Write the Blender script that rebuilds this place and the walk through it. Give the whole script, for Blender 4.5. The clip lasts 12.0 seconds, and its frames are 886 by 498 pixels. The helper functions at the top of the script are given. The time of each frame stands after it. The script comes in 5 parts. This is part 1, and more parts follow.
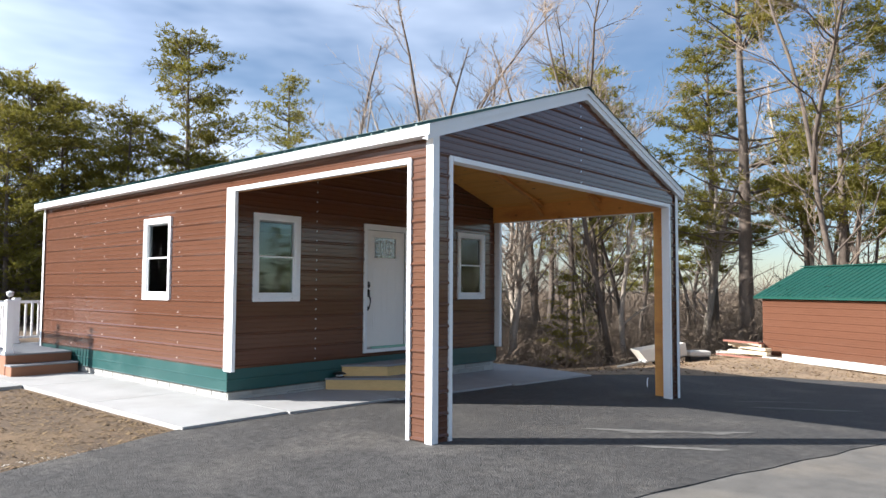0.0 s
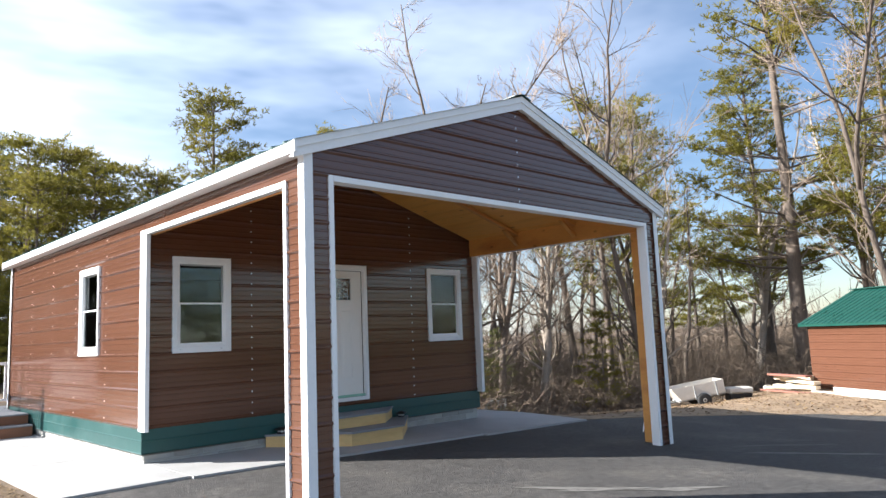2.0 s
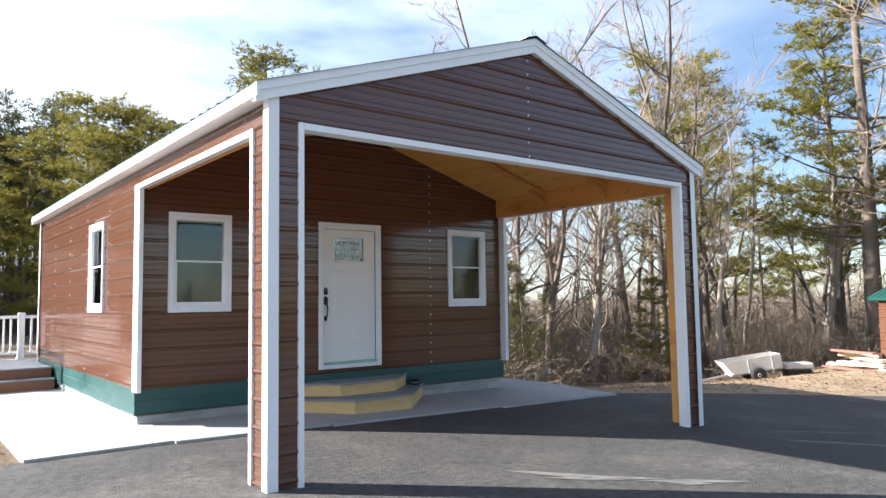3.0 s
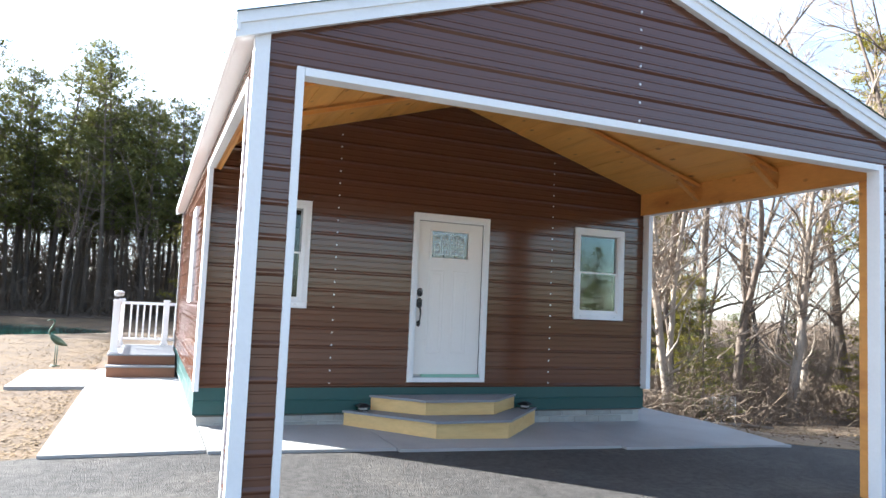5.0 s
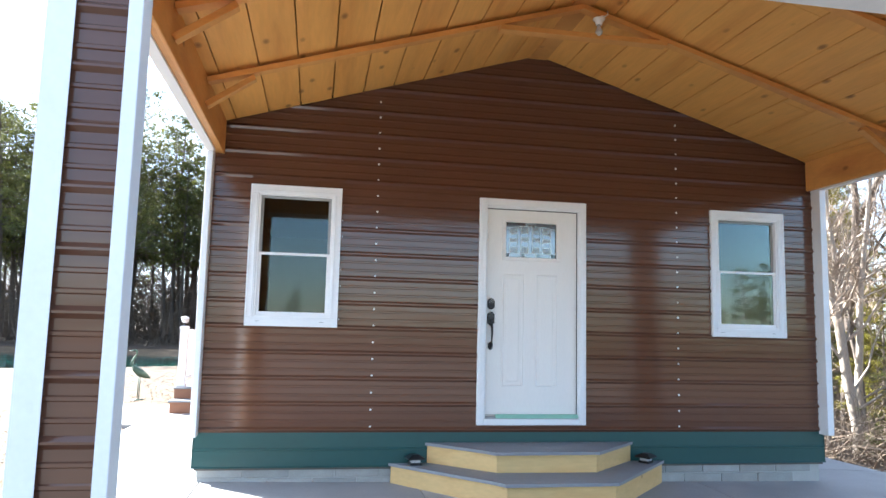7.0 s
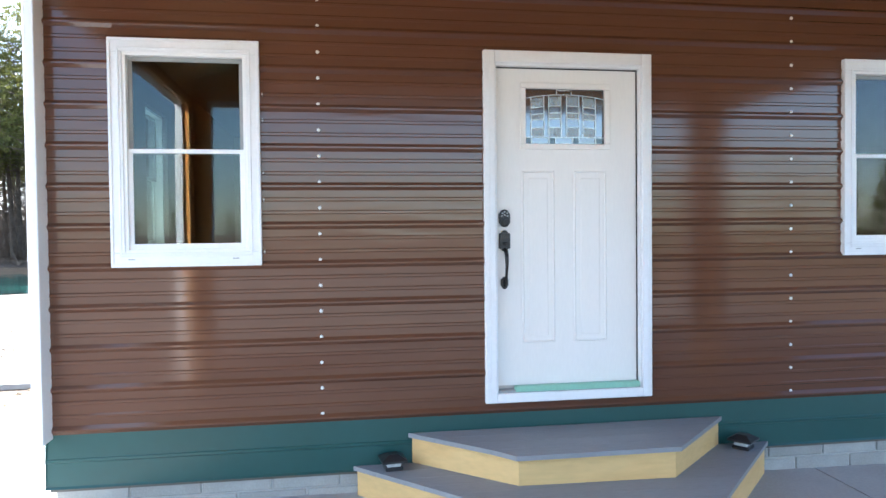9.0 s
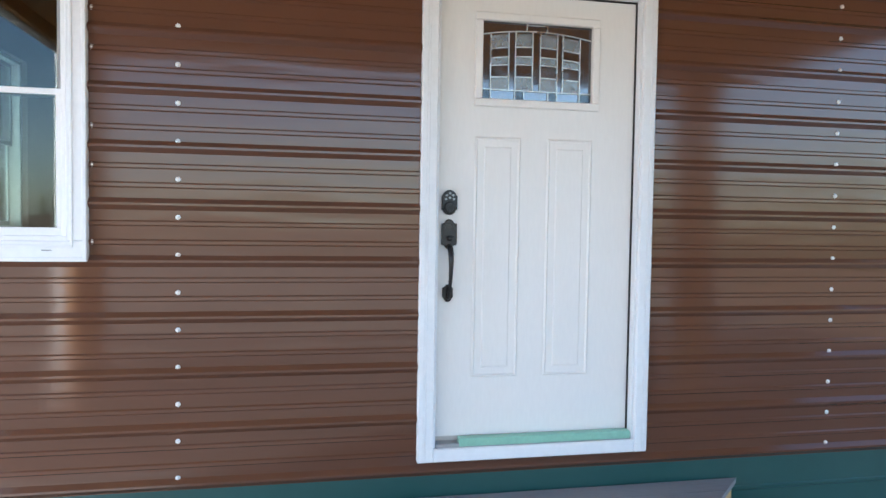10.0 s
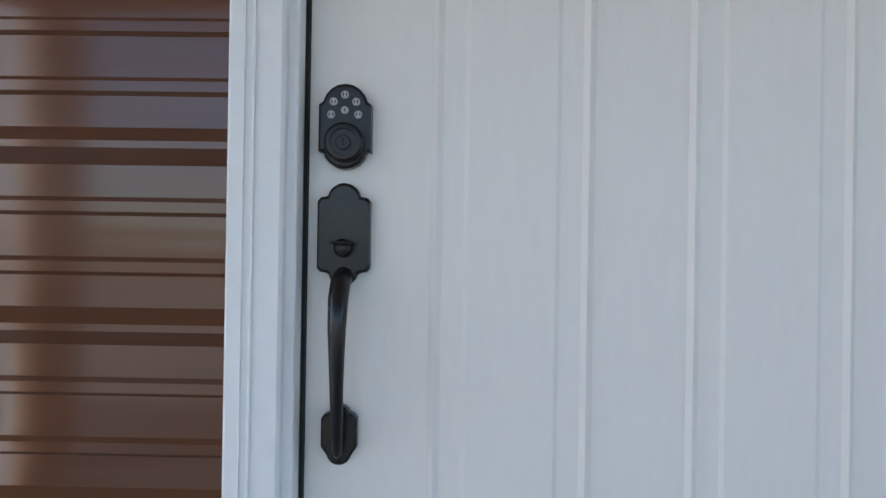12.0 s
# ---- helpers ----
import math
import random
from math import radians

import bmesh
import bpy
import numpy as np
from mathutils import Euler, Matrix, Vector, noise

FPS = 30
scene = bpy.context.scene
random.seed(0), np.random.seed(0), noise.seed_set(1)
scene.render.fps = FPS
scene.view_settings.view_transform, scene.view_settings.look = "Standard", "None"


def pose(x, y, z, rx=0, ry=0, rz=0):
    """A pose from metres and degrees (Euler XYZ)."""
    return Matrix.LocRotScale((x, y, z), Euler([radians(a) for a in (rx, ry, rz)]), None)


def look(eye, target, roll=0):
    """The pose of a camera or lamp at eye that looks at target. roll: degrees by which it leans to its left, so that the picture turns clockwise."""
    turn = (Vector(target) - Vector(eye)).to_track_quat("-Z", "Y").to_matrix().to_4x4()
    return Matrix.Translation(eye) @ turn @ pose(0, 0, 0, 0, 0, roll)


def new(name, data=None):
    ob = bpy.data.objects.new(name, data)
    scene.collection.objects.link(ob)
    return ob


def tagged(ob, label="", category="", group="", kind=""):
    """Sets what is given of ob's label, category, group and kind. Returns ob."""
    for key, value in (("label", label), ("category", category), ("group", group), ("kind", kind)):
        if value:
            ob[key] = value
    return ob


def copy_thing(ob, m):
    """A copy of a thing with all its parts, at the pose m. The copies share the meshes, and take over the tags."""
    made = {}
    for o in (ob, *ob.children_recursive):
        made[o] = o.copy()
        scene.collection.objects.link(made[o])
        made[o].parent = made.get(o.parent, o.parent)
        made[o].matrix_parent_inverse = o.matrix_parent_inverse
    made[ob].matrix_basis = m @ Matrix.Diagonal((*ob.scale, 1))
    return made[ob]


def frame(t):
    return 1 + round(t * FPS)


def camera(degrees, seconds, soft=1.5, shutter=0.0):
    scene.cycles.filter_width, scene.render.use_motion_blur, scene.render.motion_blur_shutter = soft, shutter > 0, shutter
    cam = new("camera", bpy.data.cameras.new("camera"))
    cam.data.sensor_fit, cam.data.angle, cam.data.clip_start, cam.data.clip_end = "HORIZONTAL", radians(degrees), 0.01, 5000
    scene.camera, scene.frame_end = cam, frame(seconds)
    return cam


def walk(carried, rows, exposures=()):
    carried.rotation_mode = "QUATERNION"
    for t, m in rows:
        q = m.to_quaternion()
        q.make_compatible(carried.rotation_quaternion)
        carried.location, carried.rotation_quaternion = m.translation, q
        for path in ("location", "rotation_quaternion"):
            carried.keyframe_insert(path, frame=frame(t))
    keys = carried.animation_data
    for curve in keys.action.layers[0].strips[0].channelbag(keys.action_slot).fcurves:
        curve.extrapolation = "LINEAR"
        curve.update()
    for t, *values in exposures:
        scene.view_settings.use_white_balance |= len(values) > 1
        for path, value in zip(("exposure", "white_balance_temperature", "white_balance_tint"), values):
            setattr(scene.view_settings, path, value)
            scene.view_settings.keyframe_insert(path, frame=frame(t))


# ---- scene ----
cam = camera(64.4, 12.0)
PATH = [
    (0, (-8.483, -8.747, 1.563), (-6.984, -7.428, 1.676), 0.3),
    (0.5, (-8.052, -8.868, 1.551), (-6.582, -7.518, 1.685), -1.0),
    (1, (-7.609, -8.999, 1.554), (-6.245, -7.555, 1.785), -0.6),
    (1.5, (-7.101, -9.041, 1.536), (-5.695, -7.632, 1.727), 1.6),
    (2, (-6.527, -9.247, 1.456), (-5.155, -7.813, 1.7), -2.3),
    (2.5, (-6.016, -9.267, 1.468), (-4.761, -7.72, 1.647), 1.4),
    (3, (-5.511, -9.193, 1.482), (-4.271, -7.631, 1.625), -0.8),
    (3.5, (-4.964, -9.122, 1.501), (-3.89, -7.44, 1.64), 0.7),
    (3.7, (-4.771, -9.014, 1.466), (-3.756, -7.297, 1.61), 0.7),
    (5.3, (-3.325, -8.172, 1.46), (-2.633, -6.301, 1.611), 1.05),
    (5.5, (-3.141, -7.958, 1.462), (-2.468, -6.079, 1.601), -1.66),
    (6, (-2.722, -7.585, 1.487), (-2.286, -5.644, 1.697), 1.14),
    (6.5, (-2.345, -7.143, 1.399), (-1.846, -5.217, 1.61), 1.93),
    (7, (-2.068, -6.558, 1.367), (-1.719, -4.602, 1.595), 1.37),
    (7.2, (-1.953, -6.358, 1.43), (-1.654, -4.386, 1.585), 0.39),
    (8.8, (-1.531, -4.453, 1.516), (-1.257, -2.472, 1.523), 0.2),
    (9, (-1.452, -4.217, 1.546), (-1.147, -2.241, 1.497), -0.6),
    (9.5, (-1.239, -3.621, 1.551), (-0.966, -1.641, 1.469), 0.5),
    (10, (-1.056, -2.998, 1.547), (-0.655, -1.04, 1.465), 0.9),
    (10.5, (-0.736, -2.495, 1.424), (-0.419, -0.52, 1.398), -1.7),
    (11, (-0.559, -1.895, 1.417), (-0.305, 0.088, 1.48), 0.4),
    (11.5, (-0.411, -1.368, 1.425), (-0.173, 0.614, 1.55), 0.3),
    (12, (-0.268, -0.887, 1.465), (-0.299, 1.113, 1.473), 0.9),
]
EXPOSURES = [(0.0, 1.5, 5900, 11), (2.5, 1.88, 5950, 11), (3.5, 2.15, 5900, 11), (5.5, 2.75, 5750, 9), (7.0, 3.1, 5650, 9), (9.0, 3.45, 5620, 9), (9.5, 3.45, 5650, 9), (10.5, 3.1, 5900, 9), (12.0, 2.74, 5750, 8)]
walk(cam, [(t, look(eye, target, roll)) for t, eye, target, roll in PATH], EXPOSURES)

# ---------------------------------------------------------------- world and sun
SUN_TO = Vector((-0.692, 0.581, 0.427)).normalized()
world = bpy.data.worlds.new("sky")
scene.world = world
world.use_nodes = True
wn, wl = world.node_tree.nodes, world.node_tree.links
wn.clear()
w_out = wn.new("ShaderNodeOutputWorld")
w_bg = wn.new("ShaderNodeBackground")
w_sky = wn.new("ShaderNodeTexSky")
w_sky.sky_type = "NISHITA"
w_sky.sun_disc = False
w_sky.sun_elevation = math.asin(SUN_TO.z)
w_sky.sun_rotation = math.atan2(SUN_TO.x, SUN_TO.y)
w_sky.air_density, w_sky.dust_density, w_sky.ozone_density = 1.0, 0.5, 2.0
w_co = wn.new("ShaderNodeTexCoord")
w_map = wn.new("ShaderNodeMapping")
w_map.inputs["Scale"].default_value = (1.2, 2.2, 5.5)
w_map.inputs["Rotation"].default_value = (0.15, 0.3, 0.5)
w_noise = wn.new("ShaderNodeTexNoise")
w_noise.inputs["Scale"].default_value = 1.6
w_noise.inputs["Detail"].default_value = 4
w_noise.inputs["Roughness"].default_value = 0.55
w_ramp = wn.new("ShaderNodeMapRange")
w_ramp.inputs["From Min"].default_value, w_ramp.inputs["From Max"].default_value = 0.34, 0.80
w_ramp.inputs["To Min"].default_value, w_ramp.inputs["To Max"].default_value = 0.06, 0.75
w_mix = wn.new("ShaderNodeMixRGB")
w_mix.inputs["Color2"].default_value = (15.5, 16.0, 16.8, 1)
wl.new(w_co.outputs["Generated"], w_map.inputs["Vector"])
wl.new(w_map.outputs["Vector"], w_noise.inputs["Vector"])
wl.new(w_noise.outputs[0], w_ramp.inputs["Value"])
# thin cloud and haze thicken towards the sun
w_dot = wn.new("ShaderNodeVectorMath")
w_dot.operation = "DOT_PRODUCT"
w_dot.inputs[1].default_value = Vector((SUN_TO.x, SUN_TO.y, 0)).normalized()
w_side = wn.new("ShaderNodeMapRange")
w_side.inputs["From Min"].default_value, w_side.inputs["From Max"].default_value = -0.6, 0.6
w_side.inputs["To Min"].default_value, w_side.inputs["To Max"].default_value = 0.04, 1.0
w_mul = wn.new("ShaderNodeMath")
w_mul.operation = "MULTIPLY"
wl.new(w_co.outputs["Generated"], w_dot.inputs[0])
wl.new(w_dot.outputs["Value"], w_side.inputs["Value"])
wl.new(w_side.outputs["Result"], w_mul.inputs[0])
wl.new(w_ramp.outputs["Result"], w_mul.inputs[1])
wl.new(w_mul.outputs[0], w_mix.inputs["Fac"])
wl.new(w_sky.outputs["Color"], w_mix.inputs["Color1"])
wl.new(w_mix.outputs["Color"], w_bg.inputs["Color"])
w_bg.inputs["Strength"].default_value = 0.05
wl.new(w_bg.outputs["Background"], w_out.inputs["Surface"])

sun = new("sun", bpy.data.lights.new("sun", "SUN"))
sun.data.energy, sun.data.angle, sun.data.color = 5.0, radians(0.5), (1.0, 0.93, 0.82)
sun.matrix_world = look(SUN_TO * 60, (0, 0, 0))


# ---------------------------------------------------------------- materials
def material(name, base, rough=0.6, metal=0.0, vary=0.12, scale=6.0, fine=60.0, bump=0.15, bump_at=0.002, spec=0.5,
             second=None, second_at=(0.45, 0.7), second_scale=1.5, stretch=(1, 1, 1), piece=0.0, coat=0.0, rough_vary=0.08, detail=5.0):
    """A surface with colour varying at two scales, an optional second colour in patches, varying gloss and a fine relief."""
    m = bpy.data.materials.new(name)
    m.use_nodes = True
    n, l = m.node_tree.nodes, m.node_tree.links
    b = n["Principled BSDF"]
    co = n.new("ShaderNodeTexCoord")
    mp = n.new("ShaderNodeMapping")
    mp.inputs["Scale"].default_value = stretch
    l.new(co.outputs["Object"], mp.inputs["Vector"])
    big, small = n.new("ShaderNodeTexNoise"), n.new("ShaderNodeTexNoise")
    for t, s in ((big, scale), (small, fine)):
        t.inputs["Scale"].default_value = s
        t.inputs["Detail"].default_value = detail
        l.new(mp.outputs["Vector"], t.inputs["Vector"])
    add = n.new("ShaderNodeMath")
    add.operation = "ADD"
    l.new(big.outputs[0], add.inputs[0])
    l.new(small.outputs[0], add.inputs[1])
    val = n.new("ShaderNodeMapRange")
    val.inputs["From Min"].default_value, val.inputs["From Max"].default_value = 0.6, 1.4
    val.inputs["To Min"].default_value, val.inputs["To Max"].default_value = 1 - vary, 1 + vary
    l.new(add.outputs[0], val.inputs["Value"])
    shade = val.outputs["Result"]
    if piece:
        info = n.new("ShaderNodeObjectInfo")
        pr = n.new("ShaderNodeMapRange")
        pr.inputs["To Min"].default_value, pr.inputs["To Max"].default_value = 1 - piece, 1 + piece
        l.new(info.outputs["Random"], pr.inputs["Value"])
        mul = n.new("ShaderNodeMath")
        mul.operation = "MULTIPLY"
        l.new(shade, mul.inputs[0])
        l.new(pr.outputs["Result"], mul.inputs[1])
        shade = mul.outputs[0]
    colour = None
    if second:
        patch = n.new("ShaderNodeTexNoise")
        patch.inputs["Scale"].default_value, patch.inputs["Detail"].default_value = second_scale, 6
        l.new(mp.outputs["Vector"], patch.inputs["Vector"])
        pm = n.new("ShaderNodeMapRange")
        pm.inputs["From Min"].default_value, pm.inputs["From Max"].default_value = second_at
        l.new(patch.outputs[0], pm.inputs["Value"])
        mx = n.new("ShaderNodeMixRGB")
        mx.inputs["Color1"].default_value, mx.inputs["Color2"].default_value = (*base, 1), (*second, 1)
        l.new(pm.outputs["Result"], mx.inputs["Fac"])
        colour = mx.outputs["Color"]
    hsv = n.new("ShaderNodeHueSaturation")
    hsv.inputs["Color"].default_value = (*base, 1)
    if colour:
        l.new(colour, hsv.inputs["Color"])
    l.new(shade, hsv.inputs["Value"])
    l.new(hsv.outputs["Color"], b.inputs["Base Color"])
    rr = n.new("ShaderNodeMapRange")
    rr.inputs["From Min"].default_value, rr.inputs["From Max"].default_value = 0.3, 0.7
    rr.inputs["To Min"].default_value, rr.inputs["To Max"].default_value = max(0.02, rough - rough_vary), min(1, rough + rough_vary)
    l.new(big.outputs[0], rr.inputs["Value"])
    l.new(rr.outputs["Result"], b.inputs["Roughness"])
    b.inputs["Metallic"].default_value = metal
    b.inputs["Specular IOR Level"].default_value = spec
    b.inputs["Coat Weight"].default_value = coat
    b.inputs["Coat Roughness"].default_value = 0.15
    if bump:
        bp = n.new("ShaderNodeBump")
        bp.inputs["Strength"].default_value, bp.inputs["Distance"].default_value = bump, bump_at
        l.new(small.outputs[0], bp.inputs["Height"])
        l.new(bp.outputs["Normal"], b.inputs["Normal"])
    return m


def wood_material(name, base, dark, rough=0.6, along=(1, 0.12, 1), knots=3.0, piece=0.12):
    """Boards: long grain, darker streaks and round knots."""
    m = material(name, base, rough, vary=0.10, scale=5, fine=45, bump=0.2, second=dark, second_at=(0.5, 0.78), second_scale=4.5, stretch=along, piece=piece)
    n, l = m.node_tree.nodes, m.node_tree.links
    b = n["Principled BSDF"]
    old = b.inputs["Base Color"].links[0].from_socket
    co = n.new("ShaderNodeTexCoord")
    mp = n.new("ShaderNodeMapping")
    mp.inputs["Scale"].default_value = [0.45 + 0.55 * a for a in along]
    vo = n.new("ShaderNodeTexVoronoi")
    vo.inputs["Scale"].default_value = knots
    l.new(co.outputs["Object"], mp.inputs["Vector"])
    l.new(mp.outputs["Vector"], vo.inputs["Vector"])
    mr = n.new("ShaderNodeMapRange")
    mr.inputs["From Min"].default_value, mr.inputs["From Max"].default_value = 0.06, 0.15
    mr.inputs["To Min"].default_value, mr.inputs["To Max"].default_value = 0.75, 0.0
    l.new(vo.outputs["Distance"], mr.inputs["Value"])
    mx = n.new("ShaderNodeMixRGB")
    mx.inputs["Color2"].default_value = (dark[0] * 0.35, dark[1] * 0.3, dark[2] * 0.3, 1)
    l.new(mr.outputs["Result"], mx.inputs["Fac"])
    l.new(old, mx.inputs["Color1"])
    l.new(mx.outputs["Color"], b.inputs["Base Color"])
    return m


def glass_material(name, tint):
    m = bpy.data.materials.new(name)
    m.use_nodes = True
    n, l = m.node_tree.nodes, m.node_tree.links
    n.clear()
    out = n.new("ShaderNodeOutputMaterial")
    mix = n.new("ShaderNodeMixShader")
    tr = n.new("ShaderNodeBsdfTransparent")
    tr.inputs["Color"].default_value = (*tint, 1)
    gl = n.new("ShaderNodeBsdfGlossy")
    gl.inputs["Roughness"].default_value = 0.015
    fr = n.new("ShaderNodeFresnel")
    fr.inputs["IOR"].default_value = 1.62
    wob = n.new("ShaderNodeTexNoise")
    wob.inputs["Scale"].default_value = 2.5
    bp = n.new("ShaderNodeBump")
    bp.inputs["Strength"].default_value, bp.inputs["Distance"].default_value = 0.05, 0.004
    l.new(wob.outputs[0], bp.inputs["Height"])
    l.new(bp.outputs["Normal"], gl.inputs["Normal"])
    l.new(fr.outputs[0], mix.inputs[0])
    l.new(tr.outputs[0], mix.inputs[1])
    l.new(gl.outputs[0], mix.inputs[2])
    l.new(mix.outputs[0], out.inputs["Surface"])
    return m


BROWN = material("brown_painted_steel", (0.112, 0.051, 0.031), 0.12, vary=0.07, scale=1.2, fine=16, bump=0.36, bump_at=0.003, spec=0.58, piece=0.04, rough_vary=0.04, stretch=(0.1, 0.1, 1), detail=1.5)
GREEN = material("green_painted_steel", (0.010, 0.062, 0.058), 0.38, vary=0.08, scale=2, fine=14, bump=0.05, spec=0.5)
GREEN_ROOF = material("green_roof_steel", (0.010, 0.058, 0.044), 0.35, vary=0.1, scale=2, fine=14, bump=0.05)
WHITE = material("white_painted_trim", (0.78, 0.79, 0.80), 0.42, vary=0.04, scale=3, fine=40, bump=0.05, second=(0.70, 0.71, 0.70), second_at=(0.66, 0.9), second_scale=7)
VINYL = material("white_vinyl", (0.82, 0.82, 0.82), 0.38, vary=0.03, scale=3, fine=50, bump=0.03)
DOOR_WHITE = material("white_door_paint", (0.80, 0.775, 0.74), 0.42, vary=0.03, scale=2, fine=90, bump=0.12, bump_at=0.0008, stretch=(1, 1, 0.2))
CONCRETE = material("pale_concrete", (0.36, 0.355, 0.345), 0.85, vary=0.12, scale=2.2, fine=55, bump=0.25, second=(0.32, 0.315, 0.30), second_scale=1.3)
BLOCK = material("grey_concrete_block", (0.34, 0.335, 0.31), 0.9, vary=0.16, scale=6, fine=90, bump=0.5, bump_at=0.003, piece=0.14)
MORTAR = material("mortar", (0.42, 0.41, 0.38), 0.95, vary=0.1, scale=9, fine=90, bump=0.4)
ASPHALT = material("fresh_asphalt", (0.078, 0.074, 0.07), 0.82, vary=0.65, scale=14, fine=75, bump=1.0, bump_at=0.015, spec=0.2, second=(0.125, 0.115, 0.103), second_at=(0.5, 0.75), second_scale=0.8, detail=8)
OLD_PAVE = material("worn_grey_pavement", (0.135, 0.125, 0.11), 0.9, vary=0.3, scale=5, fine=120, bump=0.6, bump_at=0.005, second=(0.21, 0.18, 0.14), second_scale=0.6)
SOIL = material("dry_ground", (0.125, 0.080, 0.040), 0.95, vary=0.6, scale=3, fine=45, bump=0.7, bump_at=0.01, second=(0.08, 0.052, 0.03), second_at=(0.42, 0.7), second_scale=0.9)
STRAW = material("dry_grass", (0.185, 0.122, 0.058), 0.9, vary=0.3, scale=2, fine=30, bump=0)
FOREST_FLOOR = material("dark_leaf_litter", (0.062, 0.042, 0.028), 0.95, vary=0.5, scale=2.5, fine=22, bump=0.9, bump_at=0.03, second=(0.10, 0.068, 0.044), second_scale=0.7)
LEAVES = material("fallen_leaves", (0.16, 0.095, 0.05), 0.9, vary=0.4, scale=2, fine=30, bump=0)
PINE_BOARD = wood_material("pine_boards", (0.72, 0.37, 0.088), (0.54, 0.23, 0.045), 0.55, along=(1, 0.1, 1), knots=4.6, piece=0.10)
PINE_BEAM = wood_material("pine_beam", (0.68, 0.33, 0.085), (0.5, 0.2, 0.05), 0.55, along=(0.25, 0.25, 1), knots=5.0, piece=0.08)
RISER_WOOD = wood_material("pine_riser", (0.62, 0.42, 0.175), (0.50, 0.30, 0.11), 0.6, along=(0.2, 0.4, 1), knots=6.0, piece=0.06)
COMPOSITE = material("grey_composite_deck", (0.235, 0.245, 0.26), 0.6, vary=0.1, scale=4, fine=60, bump=0.15, stretch=(0.3, 1, 1))
BROWN_DECK = material("red_brown_composite", (0.26, 0.115, 0.06), 0.6, vary=0.12, scale=4, fine=50, bump=0.15, stretch=(0.2, 1, 1))
BRONZE = material("oil_rubbed_bronze", (0.013, 0.012, 0.013), 0.33, metal=0.25, vary=0.25, scale=12, fine=90, bump=0.08)
DARK = material("dark_gap", (0.01, 0.01, 0.01), 0.8, vary=0.1)
BUTTON = material("pale_grey_button", (0.42, 0.43, 0.44), 0.5, vary=0.05)
CAME = material("brushed_zinc_came", (0.62, 0.62, 0.60), 0.3, metal=0.9, vary=0.08)
SCREW = material("zinc_screw", (0.72, 0.70, 0.68), 0.35, metal=0.35, vary=0.1)
SEAL = material("pale_green_film", (0.26, 0.50, 0.38), 0.45, vary=0.12, scale=9)
GREYFRAME = material("grey_sash_frame", (0.30, 0.31, 0.31), 0.5, vary=0.05)
PORCELAIN = material("white_porcelain", (0.8, 0.79, 0.76), 0.25, vary=0.03)
BULB = glass_material("clear_bulb_glass", (0.95, 0.95, 0.95))
PANE = glass_material("window_glass", (0.60, 0.70, 0.68))
LITE_CLEAR = glass_material("bevelled_clear_glass", (0.55, 0.56, 0.55))
LITE_GREY = material("textured_grey_glass", (0.23, 0.24, 0.25), 0.24, metal=0.8, vary=0.15, scale=30, fine=200, bump=0.5, bump_at=0.002)
LITE_BROWN = material("bevelled_mirror_glass", (0.2, 0.195, 0.195), 0.06, metal=0.85, vary=0.08, scale=20, bump=0.05)
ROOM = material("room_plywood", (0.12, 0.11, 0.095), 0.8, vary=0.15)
BARK = material("grey_brown_bark", (0.125, 0.097, 0.076), 0.95, vary=0.35, scale=3, fine=22, bump=0.9, bump_at=0.02, stretch=(1, 1, 0.35), piece=0.25)
BARK_PALE = material("pale_grey_bark", (0.31, 0.26, 0.21), 0.95, vary=0.3, scale=3, fine=22, bump=0.7, bump_at=0.015, stretch=(1, 1, 0.4), piece=0.22)
TWIG = material("bare_twigs", (0.27, 0.205, 0.15), 0.9, vary=0.3, scale=2, fine=9, bump=0, piece=0.22)
NEEDLE = material("pine_needles", (0.19, 0.172, 0.03), 0.6, vary=0.4, scale=0.8, fine=6, bump=0, piece=0.18, second=(0.25, 0.195, 0.04), second_at=(0.5, 0.75), second_scale=0.5, spec=0.25)
# darker copy of the needle colour; the wood's shade is put into it
SHADE_NEEDLE = material("shaded_pine_needles", (0.105, 0.112, 0.032), 0.6, vary=0.45, scale=0.8, fine=6, bump=0, piece=0.2, second=(0.165, 0.15, 0.038), second_at=(0.5, 0.75), second_scale=0.5, spec=0.25)


def let_light_through(m, share):
    """Thin leaves pass a share of the light on."""
    n, l = m.node_tree.nodes, m.node_tree.links
    b = n["Principled BSDF"]
    tr, mix = n.new("ShaderNodeBsdfTranslucent"), n.new("ShaderNodeMixShader")
    mix.inputs[0].default_value = share
    l.new(b.inputs["Base Color"].links[0].from_socket, tr.inputs["Color"])
    l.new(b.outputs[0], mix.inputs[1])
    l.new(tr.outputs[0], mix.inputs[2])
    l.new(mix.outputs[0], n["Material Output"].inputs["Surface"])


let_light_through(NEEDLE, 0.48)
let_light_through(SHADE_NEEDLE, 0.3)
BRUSH = material("brush_stems", (0.135, 0.10, 0.07), 0.9, vary=0.35, scale=1.5, fine=9, bump=0)
WATER = material("pond_water", (0.012, 0.085, 0.066), 0.12, vary=0.1, scale=1.5, fine=6, bump=0.12, bump_at=0.02, spec=0.7)
PATINA = material("green_patina_metal", (0.06, 0.10, 0.07), 0.5, metal=0.4, vary=0.3, scale=12)
PLY_PALE = wood_material("pale_lumber", (0.68, 0.58, 0.42), (0.5, 0.38, 0.22), 0.7, along=(0.3, 0.3, 1), knots=3, piece=0.12)
